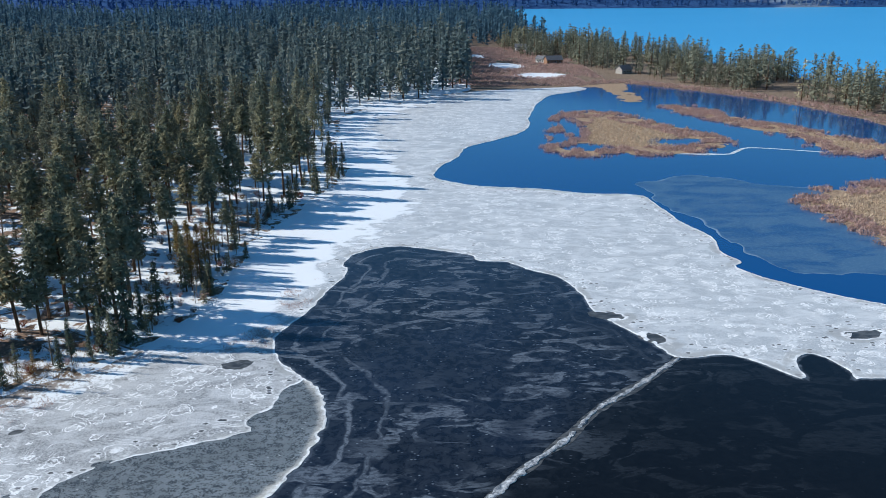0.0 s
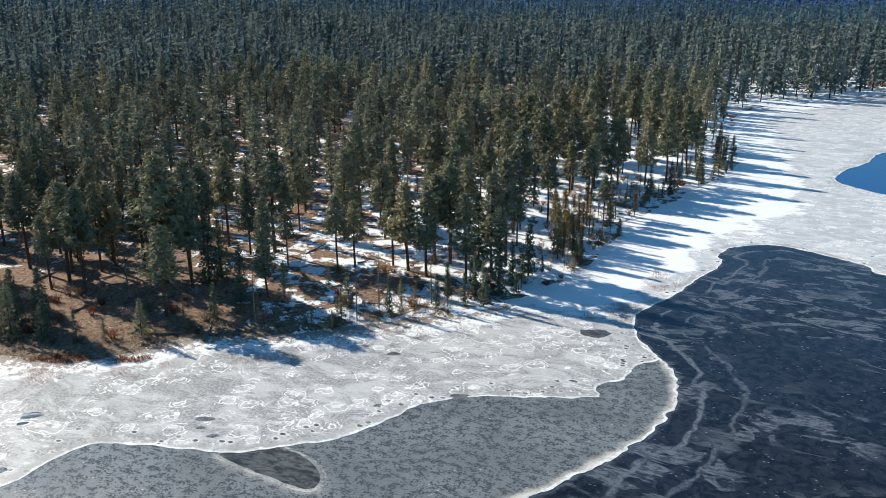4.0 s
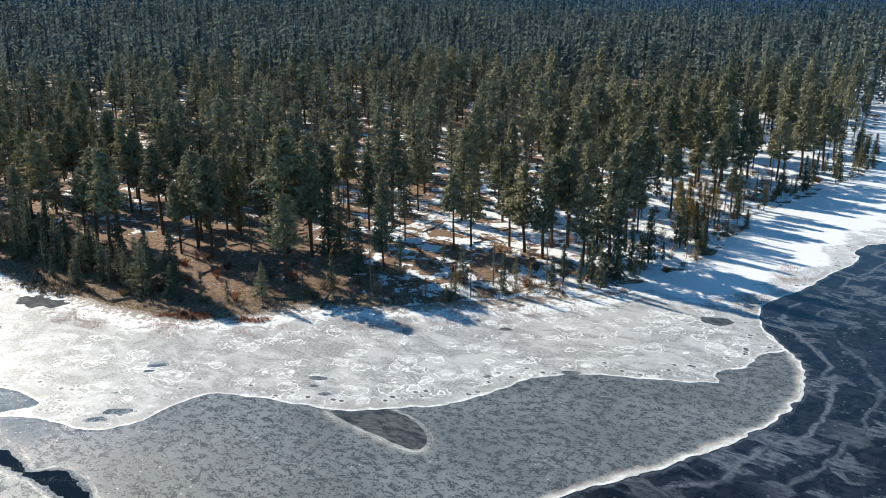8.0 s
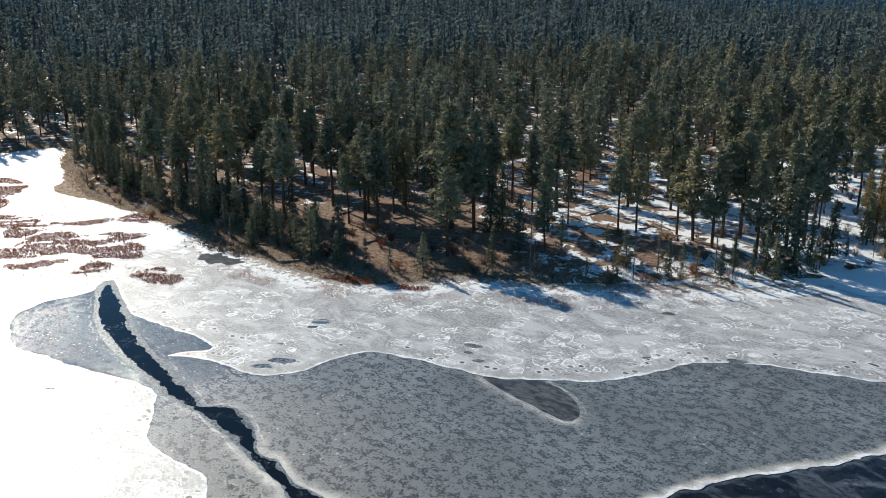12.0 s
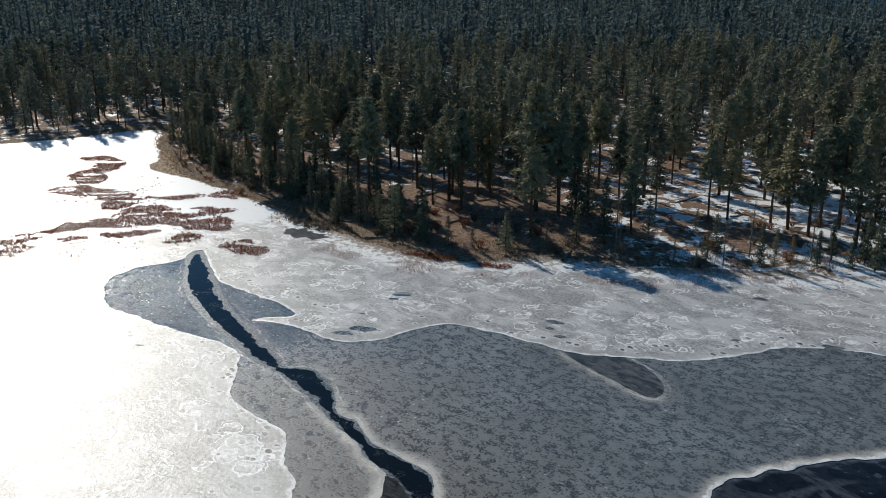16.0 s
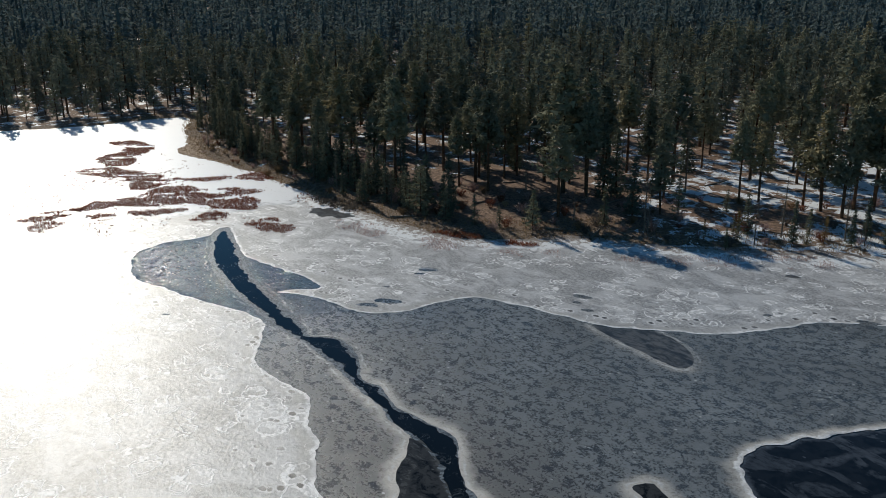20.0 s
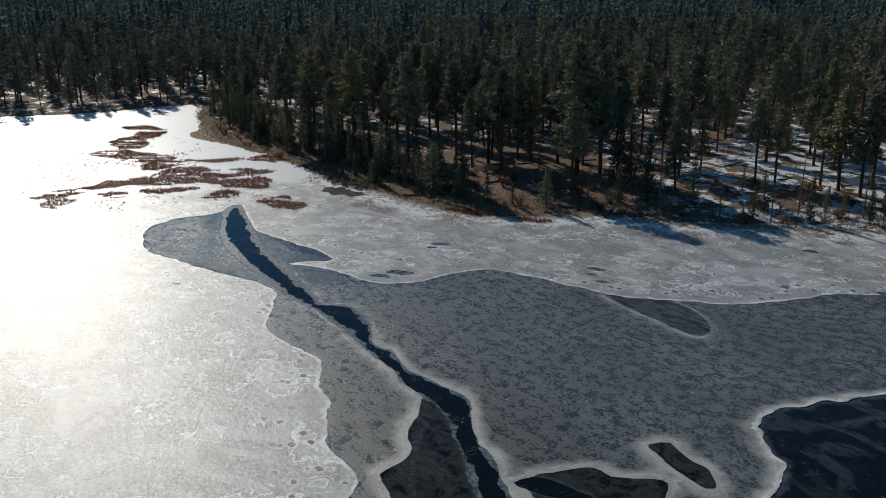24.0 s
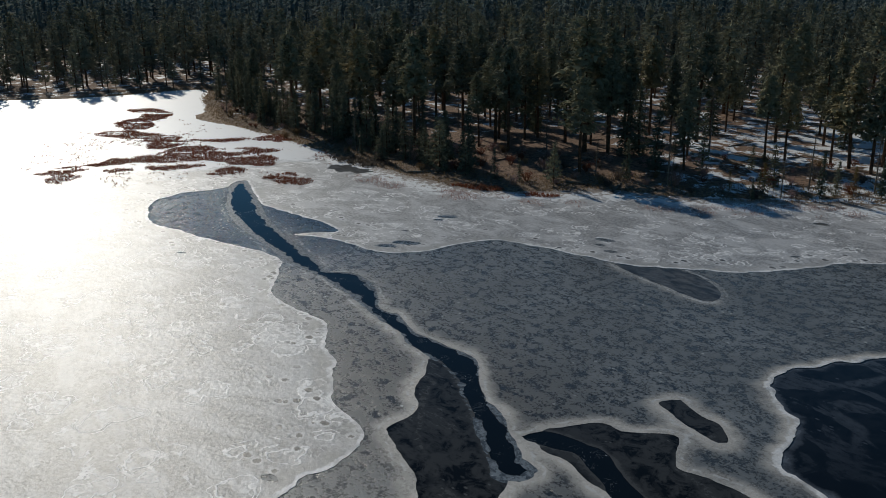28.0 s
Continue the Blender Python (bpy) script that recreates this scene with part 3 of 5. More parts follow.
CRACK += [(-41.8, 36.5), (-43.1, 35.4), (-44.6, 36.1), (-47.2, 37.6), (-50.5, 39.4), (-55.4, 41.6), (-59.1, 43.5), (-62.3, 44.4), (-65.5, 44), (-68.5, 44.3), (-70.8, 45), (-75, 45.3), (-77.1, 45.5), (-79.6, 46),
          (-85, 46.7), (-92.5, 47.1), (-99.4, 46.7), (-105, 47.2), (-111.5, 47.7), (-118.5, 48.3), (-125.5, 49.5), (-132.6, 51.4), (-138.2, 54), (-147.2, 58.4)]
CLEAR_WEST = [(-65, 44.2), (-63.6, 43.2), (-61.3, 41.4), (-60.4, 39.8), (-58.2, 37.9), (-55.8, 36.6), (-54.8, 33), (-54, 32.3), (-52, 31.7), (-49.9, 31), (-47.3, 30.3), (-44.6, 28.7), (-40, 26), (-39, 30), (-42, 35),
              (-44, 37.5), (-48, 39.5), (-55, 43)]
CLEAR_EAST = [(-46.2, 42.9), (-46, 44.3), (-44.8, 47.2), (-43.7, 48.1), (-42.4, 48.2), (-40.8, 49.8), (-39.3, 51.2), (-38.5, 50.8), (-37.4, 49.2), (-36.3, 47.7), (-35.5, 47.3), (-33.7, 47.9), (-31, 48.4), (-28, 47.5),
              (-24, 42), (-30, 38), (-36.2, 40.2), (-39.4, 40.5), (-41.9, 41.2), (-44.4, 40.7)]
BRANCH = [(-46.7, 40.6), (-46.3, 42.8), (-44.6, 43.7), (-42.1, 44.4), (-40.9, 44.5), (-38.6, 43.4), (-35.8, 42.4), (-30, 41), (-30, 38.5), (-36.2, 40.3), (-37.5, 41), (-40, 41.8), (-42, 42.3), (-43.6, 41.8), (-45.3, 41)]
SLOT = [(-43.9, 54.5), (-43.6, 55.8), (-43, 56.6), (-41.7, 56.1), (-39.5, 55.6), (-37.9, 55.4), (-36, 54), (-36.3, 52.9), (-37.7, 52.9), (-39.5, 53.3), (-41.3, 53.7), (-43, 54.2)]
WEDGE = [(-73.4, 80.6), (-71.2, 82.7), (-67, 85.6), (-61.4, 84.8), (-58.3, 82.8), (-56.6, 79.9), (-58, 78.7), (-61.8, 78.8), (-67, 79.4), (-70.4, 79.8)]
RIDGE = [(44, 146), (34, 135), (25, 126), (19, 117), (12, 109), (6, 101), (0, 90), (-8, 74)]
FILM = [(66, 275), (85, 300), (110, 285), (150, 265), (165, 230), (130, 200), (105, 190), (85, 190), (78, 205), (76, 222), (72, 238)]
ISLE_WEST = [(43, 366), (52, 400), (58, 440), (70, 450), (91, 440), (108, 408), (122, 372), (122, 355), (98, 334), (71, 333), (50, 332)]
ISLE_LONG = [(118, 463), (136, 466), (147, 428), (165, 400), (180, 366), (196, 345), (190, 322), (170, 328), (154, 333), (152, 366), (131, 420)]
ISLE_EAST = [(107, 262), (120, 272), (152, 285), (170, 270), (160, 225), (130, 205), (115, 216), (111, 245)]
MUD = [(80, 556), (95, 548), (100, 520), (100, 488), (110, 480), (119, 496), (116, 530), (122, 575), (100, 575)]
SNOW_STRIP = [(-60, 150), (-44, 150), (-34, 156), (-33, 170), (-29, 186), (-29, 205), (-20, 225), (-12, 250), (-10, 275), (-14, 305), (-20, 340), (-28, 380), (-30, 420), (-22, 450), (0, 500), (-10, 530),
              (-80, 500), (-80, 200)]
SNOW_BAY = [(-185, -10), (-172, 20), (-165, 45), (-160, 62), (-160, 74), (-162, 84), (-175, 92), (-190, 100), (-320, 125), (-330, -50), (-190, -40)]
white = curve(WHITE_EAST + WHITE_SOUTH + WHITE_WEST + WHITE_BANK, steps=3)
crack, grey, wedge, slot = curve(CRACK), curve(GREY), curve(WEDGE), curve(SLOT)
clear_west, clear_east, branch = curve(CLEAR_WEST), curve(CLEAR_EAST), curve(BRANCH)


def land_height(x, y, sd):
    """Height of the land, sd metres inside its shore (negative: inside)."""
    inland = np.maximum(-sd, 0)
    z = 0.12 + 0.05 * np.minimum(inland, 6) + 0.012 * np.clip(inland - 6, 0, 300)
    z = z + 0.25 * rough(x, y, 9, 5) * np.clip(inland / 8, 0, 1) + 1.0 * rough(x, y, 45, 8) * np.clip(inland / 40, 0, 1)
    spit = np.clip((x - 30) / 60, 0, 1) * (y < 1000)
    z = z * (1 - spit) + spit * (0.12 + 0.03 * np.minimum(inland, 25))
    west = np.clip((np.degrees(np.arctan2(-x, y)) - 20) / 18, 0, 1) * (y > -700)
    z = z + west * west * (3 - 2 * west) * 0.058 * np.clip(np.hypot(x, y) - 560, 0, 1100) * (0.8 + 0.4 * vnoise(x, y, 420, 9))
    far = np.clip((y - 1890) / 120, 0, 1)
    z = z * (1 - far) + far * np.clip(0.12 + 0.20 * np.maximum(y - 1890, 0) * (0.7 + 0.6 * vnoise(x, y, 900, 3)), 0, 520)
    return np.where(sd > 0, np.maximum(-1.2, 0.12 - 0.12 * sd), z)


def graded(stops):
    """Coordinates whose spacing changes from stop to stop: (from, spacing), ..., (end, 0)."""
    out = []
    for (a, step), (b, _) in zip(stops, stops[1:]):
        out += list(np.arange(a, b - step * 0.4, step))
    return np.array(out + [stops[-1][0]])


def grid_faces(nx, ny):
    i = np.arange(nx - 1)[None, :] + np.arange(ny - 1)[:, None] * nx
    i = i.ravel()
    return np.stack([i, i + 1, i + 1 + nx, i + nx], 1)


gx = graded([(-5000, 250), (-1500, 40), (-700, 8), (-330, 2.2), (-20, 6), (340, 40), (1000, 200), (5000, 0)])
gy = graded([(-900, 100), (-100, 12), (30, 2.2), (330, 6), (960, 25), (1850, 20), (2100, 120), (4900, 0)])
X, Y = np.meshgrid(gx, gy)
X, Y = X.ravel(), Y.ravel()
SD = away(X, Y, LAND)
SD = SD + np.where(np.abs(SD) < 30, 2.6 * rough(X, Y, 9, 2) * (X < 40) + 1.2 * rough(X, Y, 4.5, 6), 0)
bare = np.exp(-(((X + 122) / 34) ** 2 + ((Y - 118) / 26) ** 2)) + 0.8 * np.exp(-(((X + 190) / 60) ** 2 + ((Y - 105) / 14) ** 2)) + 0.75 * np.exp(-(((X + 84) / 12) ** 2 + ((Y - 153) / 12) ** 2)) + 0.45 * np.exp(-(((X + 60) / 8) ** 2 + ((Y - 235) / 30) ** 2))
snow_amount = 0.60 - 0.48 * bare + 0.25 * np.clip((X + 100) / 40, -1, 1)
marsh_snow = sum(np.exp(-(((X - a) / c) ** 2 + ((Y - b) / d) ** 2)) for a, b, c, d in ((24, 757, 16, 24), (51, 673, 13, 20), (69, 613, 19, 18), (48, 684, 9, 9)))
snow_amount = np.where((X > 20) & (Y < 1500), -0.35 + 2.3 * marsh_snow, snow_amount) - 0.35 * (np.clip(1 - (-SD) / 6, 0, 1)) * (SD < 0) * (X < 20)
grass_amount = np.clip(1.25 - (-SD) / 9, 0, 1) + (X > 20) * 1.0
ground = new("ground", mesh_of("ground", np.stack([X, Y, land_height(X, Y, SD)], 1), grid_faces(len(gx), len(gy)), [GROUND, HAZE_HILL], {"snow": snow_amount, "grass": np.clip(grass_amount, 0, 1)}, True))
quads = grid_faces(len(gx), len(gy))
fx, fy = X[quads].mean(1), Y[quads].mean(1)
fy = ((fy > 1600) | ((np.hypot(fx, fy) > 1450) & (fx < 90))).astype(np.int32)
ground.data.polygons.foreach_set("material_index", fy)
tagged(ground, "brown forest floor with patches of old snow, rising to far hills blue with haze", "ground", kind="structure")


def ground_z(x, y):
    x, y = np.atleast_1d(np.asarray(x, float)), np.atleast_1d(np.asarray(y, float))
    sd = away(x, y, LAND)
    return land_height(x, y, sd), sd


# water under everything
wx, wy = graded([(-400, 100), (300, 500), (5000, 0)]), graded([(-900, 100), (500, 300), (2300, 0)])
WX, WY = np.meshgrid(wx, wy)
water = new("water", mesh_of("water", np.stack([WX.ravel(), WY.ravel(), 0 * WX.ravel()], 1), grid_faces(len(wx), len(wy)), WATER))
tagged(water, "still open lake water, deep blue under the clear sky", "lake", kind="structure")

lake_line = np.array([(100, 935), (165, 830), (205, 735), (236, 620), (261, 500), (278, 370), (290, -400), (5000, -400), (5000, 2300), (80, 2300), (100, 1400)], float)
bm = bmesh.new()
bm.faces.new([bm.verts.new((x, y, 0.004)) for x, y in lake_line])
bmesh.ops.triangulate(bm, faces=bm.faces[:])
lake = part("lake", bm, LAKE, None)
tagged(lake, "wide bright blue lake rippled by a light wind", "lake", kind="structure")


def sheet(name, inside, box, step, z, material, label, category="ice", rim=0.0, soft_edge=0.0, frost=None, rim_where=None, litter=0.0, outer=None, edge_of=None, thin=None, halo=None):
    """A sheet of ice or snow where inside(x, y) is negative, cut along its edge, with a raised rim and a side wall."""
    x0, x1, y0, y1 = box
    xs, ys = np.arange(x0, x1 + step, step), np.arange(y0, y1 + step, step)
    gx_, gy_ = np.meshgrid(xs, ys)
    px, py = gx_.ravel(), gy_.ravel()
    s = inside(px, py)
    q = grid_faces(len(xs), len(ys))
    q = q[(s[q] < 0).any(1)]
    tri = np.concatenate([q[:, [0, 1, 2]], q[:, [0, 2, 3]]])
    count = (s[tri] < 0).sum(1)
    whole = tri[count == 3]
    verts, vals = [np.stack([px, py], 1)], [s]
    base = len(px)
    out = [whole]
    walls = []
    for k in (1, 2):
        t = tri[count == k]
        if not len(t):
            continue
        odd = (s[t] < 0) if k == 1 else (s[t] >= 0)
        j = odd.argmax(1)
        r = np.arange(len(t))
        a, b, c = t[r, j], t[r, (j + 1) % 3], t[r, (j + 2) % 3]
        fb, fc = s[a] / (s[a] - s[b]), s[a] / (s[a] - s[c])
        P = verts[0]
        pb, pc = P[a] + (P[b] - P[a]) * fb[:, None], P[a] + (P[c] - P[a]) * fc[:, None]
        verts += [pb, pc]
        vals += [np.zeros(len(t)), np.zeros(len(t))]
        ib, ic = base + r, base + len(t) + r
        base += 2 * len(t)
        if k == 1:
            out.append(np.stack([a, ib, ic], 1))
            walls.append(np.stack([ic, ib], 1))
        else:
            out += [np.stack([ib, b, c], 1), np.stack([ib, c, ic], 1)]
            walls.append(np.stack([ib, ic], 1))
    verts, vals, faces = np.concatenate(verts), -np.concatenate(vals), np.concatenate(out)
    used = np.zeros(len(verts), bool)
    used[faces] = True
    remap = np.cumsum(used) - 1
    faces, verts, vals = remap[faces], verts[used], vals[used]
    if edge_of is not None:
        vals = np.maximum(-edge_of(verts[:, 0], verts[:, 1]), 0)
    zz = z - 0.02 * soft_edge * np.exp(-vals / 1.2) + rim * np.exp(-((vals - 0.35) / 0.4) ** 2) * vnoise(verts[:, 0], verts[:, 1], 0.9, 4) * 2
    if rim_where is not None:
        zz = np.where(rim_where(verts[:, 0], verts[:, 1]), zz, z)
    v3 = np.column_stack([verts, zz])
    if walls:
        w = remap[np.concatenate(walls)]
        n = len(v3)
        low = v3[w.ravel()].copy()
        low[:, 2] = -0.05
        k = np.arange(len(w)) * 2 + n
        high = v3[w.ravel()]
        v3 = np.concatenate([v3, low, high])
        vals = np.concatenate([vals, np.full(4 * len(w), 30.0)])
        h = k + 2 * len(w)
        faces = np.concatenate([faces, np.stack([h, k, h + 1], 1), np.stack([h + 1, k, k + 1], 1)])
    extra = {"edge": vals}
    if litter:
        extra["litter"] = np.clip(1 - away(v3[:, 0], v3[:, 1], LAND) / litter, -1, 1)
    if outer is not None:
        extra["outer"] = outer(v3[:, 0], v3[:, 1])
    if halo is not None:
        extra["halo"] = halo(v3[:, 0], v3[:, 1])
    if thin is not None:
        extra["thin"] = thin(v3[:, 0], v3[:, 1])
    if frost is not None:
        extra["frost"] = frost(v3[:, 0], v3[:, 1])
    ob = new(name, mesh_of(name, v3, faces, material, extra))
    return tagged(ob, label, category, kind="structure")


def holes(x, y):
    """Signed distance to the melt holes in the white ice."""
    best = np.full(x.shape, 99.0)
    ragged = 0.55 * rough(x, y, 2.0, 3) + 0.35 * rough(x, y, 0.9, 4)
    for hx, hy, a, b, turn in HOLES:
        c, s_ = math.cos(radians(turn)), math.sin(radians(turn))
        u, w = (x - hx) * c + (y - hy) * s_, -(x - hx) * s_ + (y - hy) * c
        best = np.minimum(best, (np.hypot(u / a, w / b) + ragged - 1) * min(a, b))
    return best


HOLES = [(-147, 82.6, 5.2, 2.5, 15), (-37.6, 144.4, 2.8, 1.7, 20), (-50.5, 110.6, 1.5, 0.7, 30), (-67.3, 120.2, 1.2, 0.6, 30), (-81.8, 87.4, 1.5, 0.75, 30), (-77.5, 84.1, 1.0, 0.5, 30), (-105.9, 77.4, 1.7, 0.9, 40),
         (-105.4, 74.6, 1.0, 0.5, 40), (-97.6, 64.2, 2.0, 1.1, 40), (-98.6, 60.6, 1.5, 0.7, 40), (-103.6, 67, 1.4, 0.45, 40), (-110.5, 58.2, 1.3, 0.4, 20), (-58.3, 25.5, 0.8, 0.45, 30), (-53.6, 21.2, 0.9, 0.5, 10),
         (-113.1, 36.2, 1.1, 0.5, 30), (-73, 94, 0.9, 0.35, 30), (-80.5, 85.2, 0.8, 0.4, 20), (-60.5, 102.5, 0.9, 0.4, 60), (34.3, 167, 2.8, 1.6, 160), (41.5, 155, 2.6, 1.7, 130), (83, 156, 4.0, 2.0, 10)]


def crack_gap(x, y):
    """Metres outside the ragged open crack."""
    return away(x, y, crack) + 0.34 * rough(x, y, 1.3, 23) + 0.22 * rough(x, y, 5, 25) - 0.25 - 0.35 * np.clip((-90 - x) / 20, 0, 1)


def white_edge(x, y):
    """Metres outside the ragged edge of the white ice; it is more broken towards the open lake."""
    return away(x, y, white) + 0.42 * rough(x, y, 2.6, 11) + 0.30 * rough(x, y, 1.1, 12) + np.where(x > -30, 0.9, 0.4) * rough(x, y, 11, 17)


def in_white(x, y):
    s = white_edge(x, y)
    return np.maximum(np.maximum(s, -crack_gap(x, y)), -holes(x, y))


def in_grey(x, y):
    s = away(x, y, grey) + 0.7 * rough(x, y, 2.2, 21) + 0.35 * vnoise(x, y, 0.9, 27)
    for cut in (clear_west, clear_east, slot, wedge, branch):
        s = np.maximum(s, -(away(x, y, cut) + 0.25 * rough(x, y, 1.6, 23)))
    s = np.maximum(s, -crack_gap(x, y))
    return s


def in_clear(x, y):
    s = np.maximum(away(x, y, grey) + 1.0, -crack_gap(x, y))
    return np.maximum(s, -(away(x, y, branch) + 0.3 * rough(x, y, 2, 9)))


def in_bay(x, y):
    s = np.maximum(-(away(x, y, grey) + 0.7 * rough(x, y, 2.2, 21)) - 0.4, -white_edge(x, y) - 0.3)
    return np.maximum(s, away(x, y, BAY))


def frosted_edge(x, y):
    """How wide the frost lies along the openings of the grey ice: broad in the south, thin by the wedge and the head of the crack."""
    s = np.clip((x + 92) / 22, 0.12, 1)
    return s * np.where(away(x, y, wedge) < 5, np.where(y < 80.5, 0.5, 0.15), 1)


def bay_frost(x, y):
    """Frost is thick west of the ridge and thin east of it."""
    east = 1 / (1 + np.exp(-((x - 6) * 0.76 - (y - 101) * 0.65) / 3.0))
    return (1 - 0.92 * east) * np.clip((y - 52) / 50, 0.4, 1)


sheet("open_lead", lambda x, y: away(x, y, grey) + 0.5, (-160, -10, 15, 95), 3.0, 0.006, LEAD, "black open water in the crack of the ice", "water")
sheet("clear_ice", in_clear, (-160, -10, 15, 95), 0.7, 0.02, BLACK_ICE, "clear black ice beside the open crack", frost=lambda x, y: 0.75 + 0.5 * np.exp(-(((x + 65) / 12) ** 2 + ((y - 82) / 10) ** 2)))
BAY = curve([(-45, 160), (-40, 215), (-20, 225), (15, 216), (45, 196), (70, 160), (140, 150), (160, 100), (150, -40), (-15, -40), (-15, 20), (-45, 60), (-45, 100)])
sheet("dark_ice", in_bay, (-45, 160, -40, 226), 1.0, 0.012, DARK_ICE, "clear dark ice with frosty wisps over the bay", frost=bay_frost)
sheet("crack_slush", lambda x, y: np.maximum(crack_gap(x, y) - 0.3, -0.12 - 0.30 * np.clip((-76 - x) / 22, 0, 1) - away(x, y, crack) + 0.6 * rough(x, y, 1.1, 61) + 0.5 * rough(x, y, 7, 63)), (-156, -40, 34, 66), 0.35, 0.026, FRAZIL, "pale slush along the edges of the open crack")
sheet("thin_ice", lambda x, y: away(x, y, wedge) - 1.0, (-76, -54, 76, 89), 0.8, 0.032, THIN_ICE, "dark wedge of thin streaky ice")
# frost here masks the crack's head, which gets the painted sky blue
sheet("grey_ice", in_grey, (-160, -8, -10, 146), 0.6, 0.045, GREY_ICE, "milky grey ice with a frosty white rim", halo=frosted_edge, rim=0.07, rim_where=lambda x, y: (away(x, y, white) > 1.2) & (away(x, y, grey) > -2), outer=lambda x, y: (away(x, y, grey) > -2.0) * 1.0, thin=lambda x, y: np.exp(-(np.hypot((x + 55) / 34, (y - 40) / 14)) ** 2), frost=lambda x, y: 1 / (1 + np.exp((x + 98 + 6 * rough(x, y, 8, 3)) / 9)))
sheet("slush_ice", lambda x, y: holes(x, y) - 0.8, (-162, 94, 15, 176), 0.8, 0.034, THIN_ICE, "dark wet ice in the melt holes")
sheet("white_ice_near", lambda x, y: np.maximum(in_white(x, y), np.maximum(y - 161.5, x - 11.5)), (-200, 13, -40, 163), 0.75, 0.066, WHITE_ICE, "snow-white refrozen ice with rings and dark holes", rim=0.03, litter=11.0, edge_of=lambda x, y: np.maximum(white_edge(x, y), -crack_gap(x, y)))
sheet("white_ice_far", lambda x, y: np.maximum(in_white(x, y), np.minimum(160 - y, 10 - x)), (-80, 126, 127, 562), 1.3, 0.070, PALE_ICE, "broad sheet of snow-white ice along the shore", rim=0.02, litter=5.0, edge_of=in_white)
sheet("snow_strip", lambda x, y: away(x, y, curve(SNOW_STRIP)) + 9 * rough(x, y * 1.6, 11, 31) + 5 * rough(x, y * 1.7, 4, 33), (-82, 5, 145, 535), 1.3, 0.112, SNOW, "bright wind-packed snow between shore trees and ice", "snow", soft_edge=2)
sheet("snow_bay", lambda x, y: away(x, y, curve(SNOW_BAY)) + 8 * rough(x, y, 12, 37) + 4 * rough(x, y, 4, 39), (-335, -120, -50, 128), 1.8, 0.112, SNOW, "bright snow over the frozen head of the bay", "snow", soft_edge=2)
sheet("thin_ice_film", lambda x, y: away(x, y, curve(FILM)) + 7 * rough(x, y, 16, 41), (60, 175, 175, 305), 2.0, 0.01, FILM_ICE, "thin film of frosted ice on blue water")
skin_line = curve([(94, 337), (112, 335), (118, 340), (126, 348), (141, 343), (152, 338)], False)
sheet("ice_skin", lambda x, y: away(x, y, skin_line, False) - 0.65 - 1.6 * np.clip((124 - x) / 20, 0, 1) * vnoise(x, y, 7, 3), (90, 156, 328, 354), 0.8, 0.01, PALE_ICE, "thin white skin of new ice on the blue water")
POOLS = [(60, 402, 5, 22), (100, 362, 9, 7), (60, 352, 8, 6), (52, 375, 4, 12)]


def in_isle(line, x, y):
    s = away(x, y, line) + 5 * rough(x, y, 9, 43) + 3 * rough(x, y, 3.5, 47)
    for px_, py_, a, b in POOLS:
        s = np.maximum(s, (1 - np.hypot((x - px_) / a, (y - py_) / b)) * min(a, b) + 1.5 * rough(x, y, 4, 49))
    return s


for isle in (ISLE_WEST, ISLE_LONG, ISLE_EAST, MUD):
    line = curve(isle)
    x0, y0 = line.min(0) - 8
    x1, y1 = line.max(0) + 8
    sheet("marsh_islet", lambda x, y: in_isle(line, x, y) + 3.0, (x0, x1, y0, y1), 1.3, 0.08, MATTED, "low marshy islet of matted brown reeds", "islet")

# pressure ridge across the dark ice, with frosted ice beside it
ridge_line = curve(RIDGE, False, 10)
sheet("ridge_frost", lambda x, y: away(x, y, ridge_line, False) - 0.35 - 0.8 * vnoise(x, y, 3.5, 15) - 0.3 * vnoise(x, y, 0.8, 16), (-12, 50, 70, 152), 0.6, 0.03, THIN_ICE, "frosted grey ice along the pressure ridge", outer=lambda x, y: 0 * x, frost=lambda x, y: 0 * x)
sheet("ice_ridge", lambda x, y: away(x, y, ridge_line, False) - 0.45 - 0.65 * vnoise(x, y, 4, 5) + 0.75 * vnoise(x, y, 0.9, 6), (-10, 48, 72, 150), 0.4, 0.045, RIDGE_ICE, "white pressure ridge across the dark ice", rim=0.10)

# ---- trees ----
def rhombs(centres, ways, faces_to, length, width, rng):
    """Small pointed sprays of needles, each a diamond of two triangles that faces outwards."""
    n = len(centres)
    side = np.cross(faces_to, ways)
    side /= np.linalg.norm(side, axis=1, keepdims=True) + 1e-9
    ways = ways / (np.linalg.norm(ways, axis=1, keepdims=True) + 1e-9)
    L, W_ = (length * rng.uniform(0.6, 1.35, n))[:, None], (width * rng.uniform(0.6, 1.35, n))[:, None]
    v = np.stack([centres - ways * L * 0.45, centres + side * W_ * 0.5 + ways * L * 0.05, centres + ways * L * 0.6, centres - side * W_ * 0.5], 1).reshape(-1, 3)
    f = (np.arange(n) * 4)[:, None]
    return v, np.concatenate([np.concatenate([f, f + 1, f + 2], 1), np.concatenate([f, f + 2, f + 3], 1)])


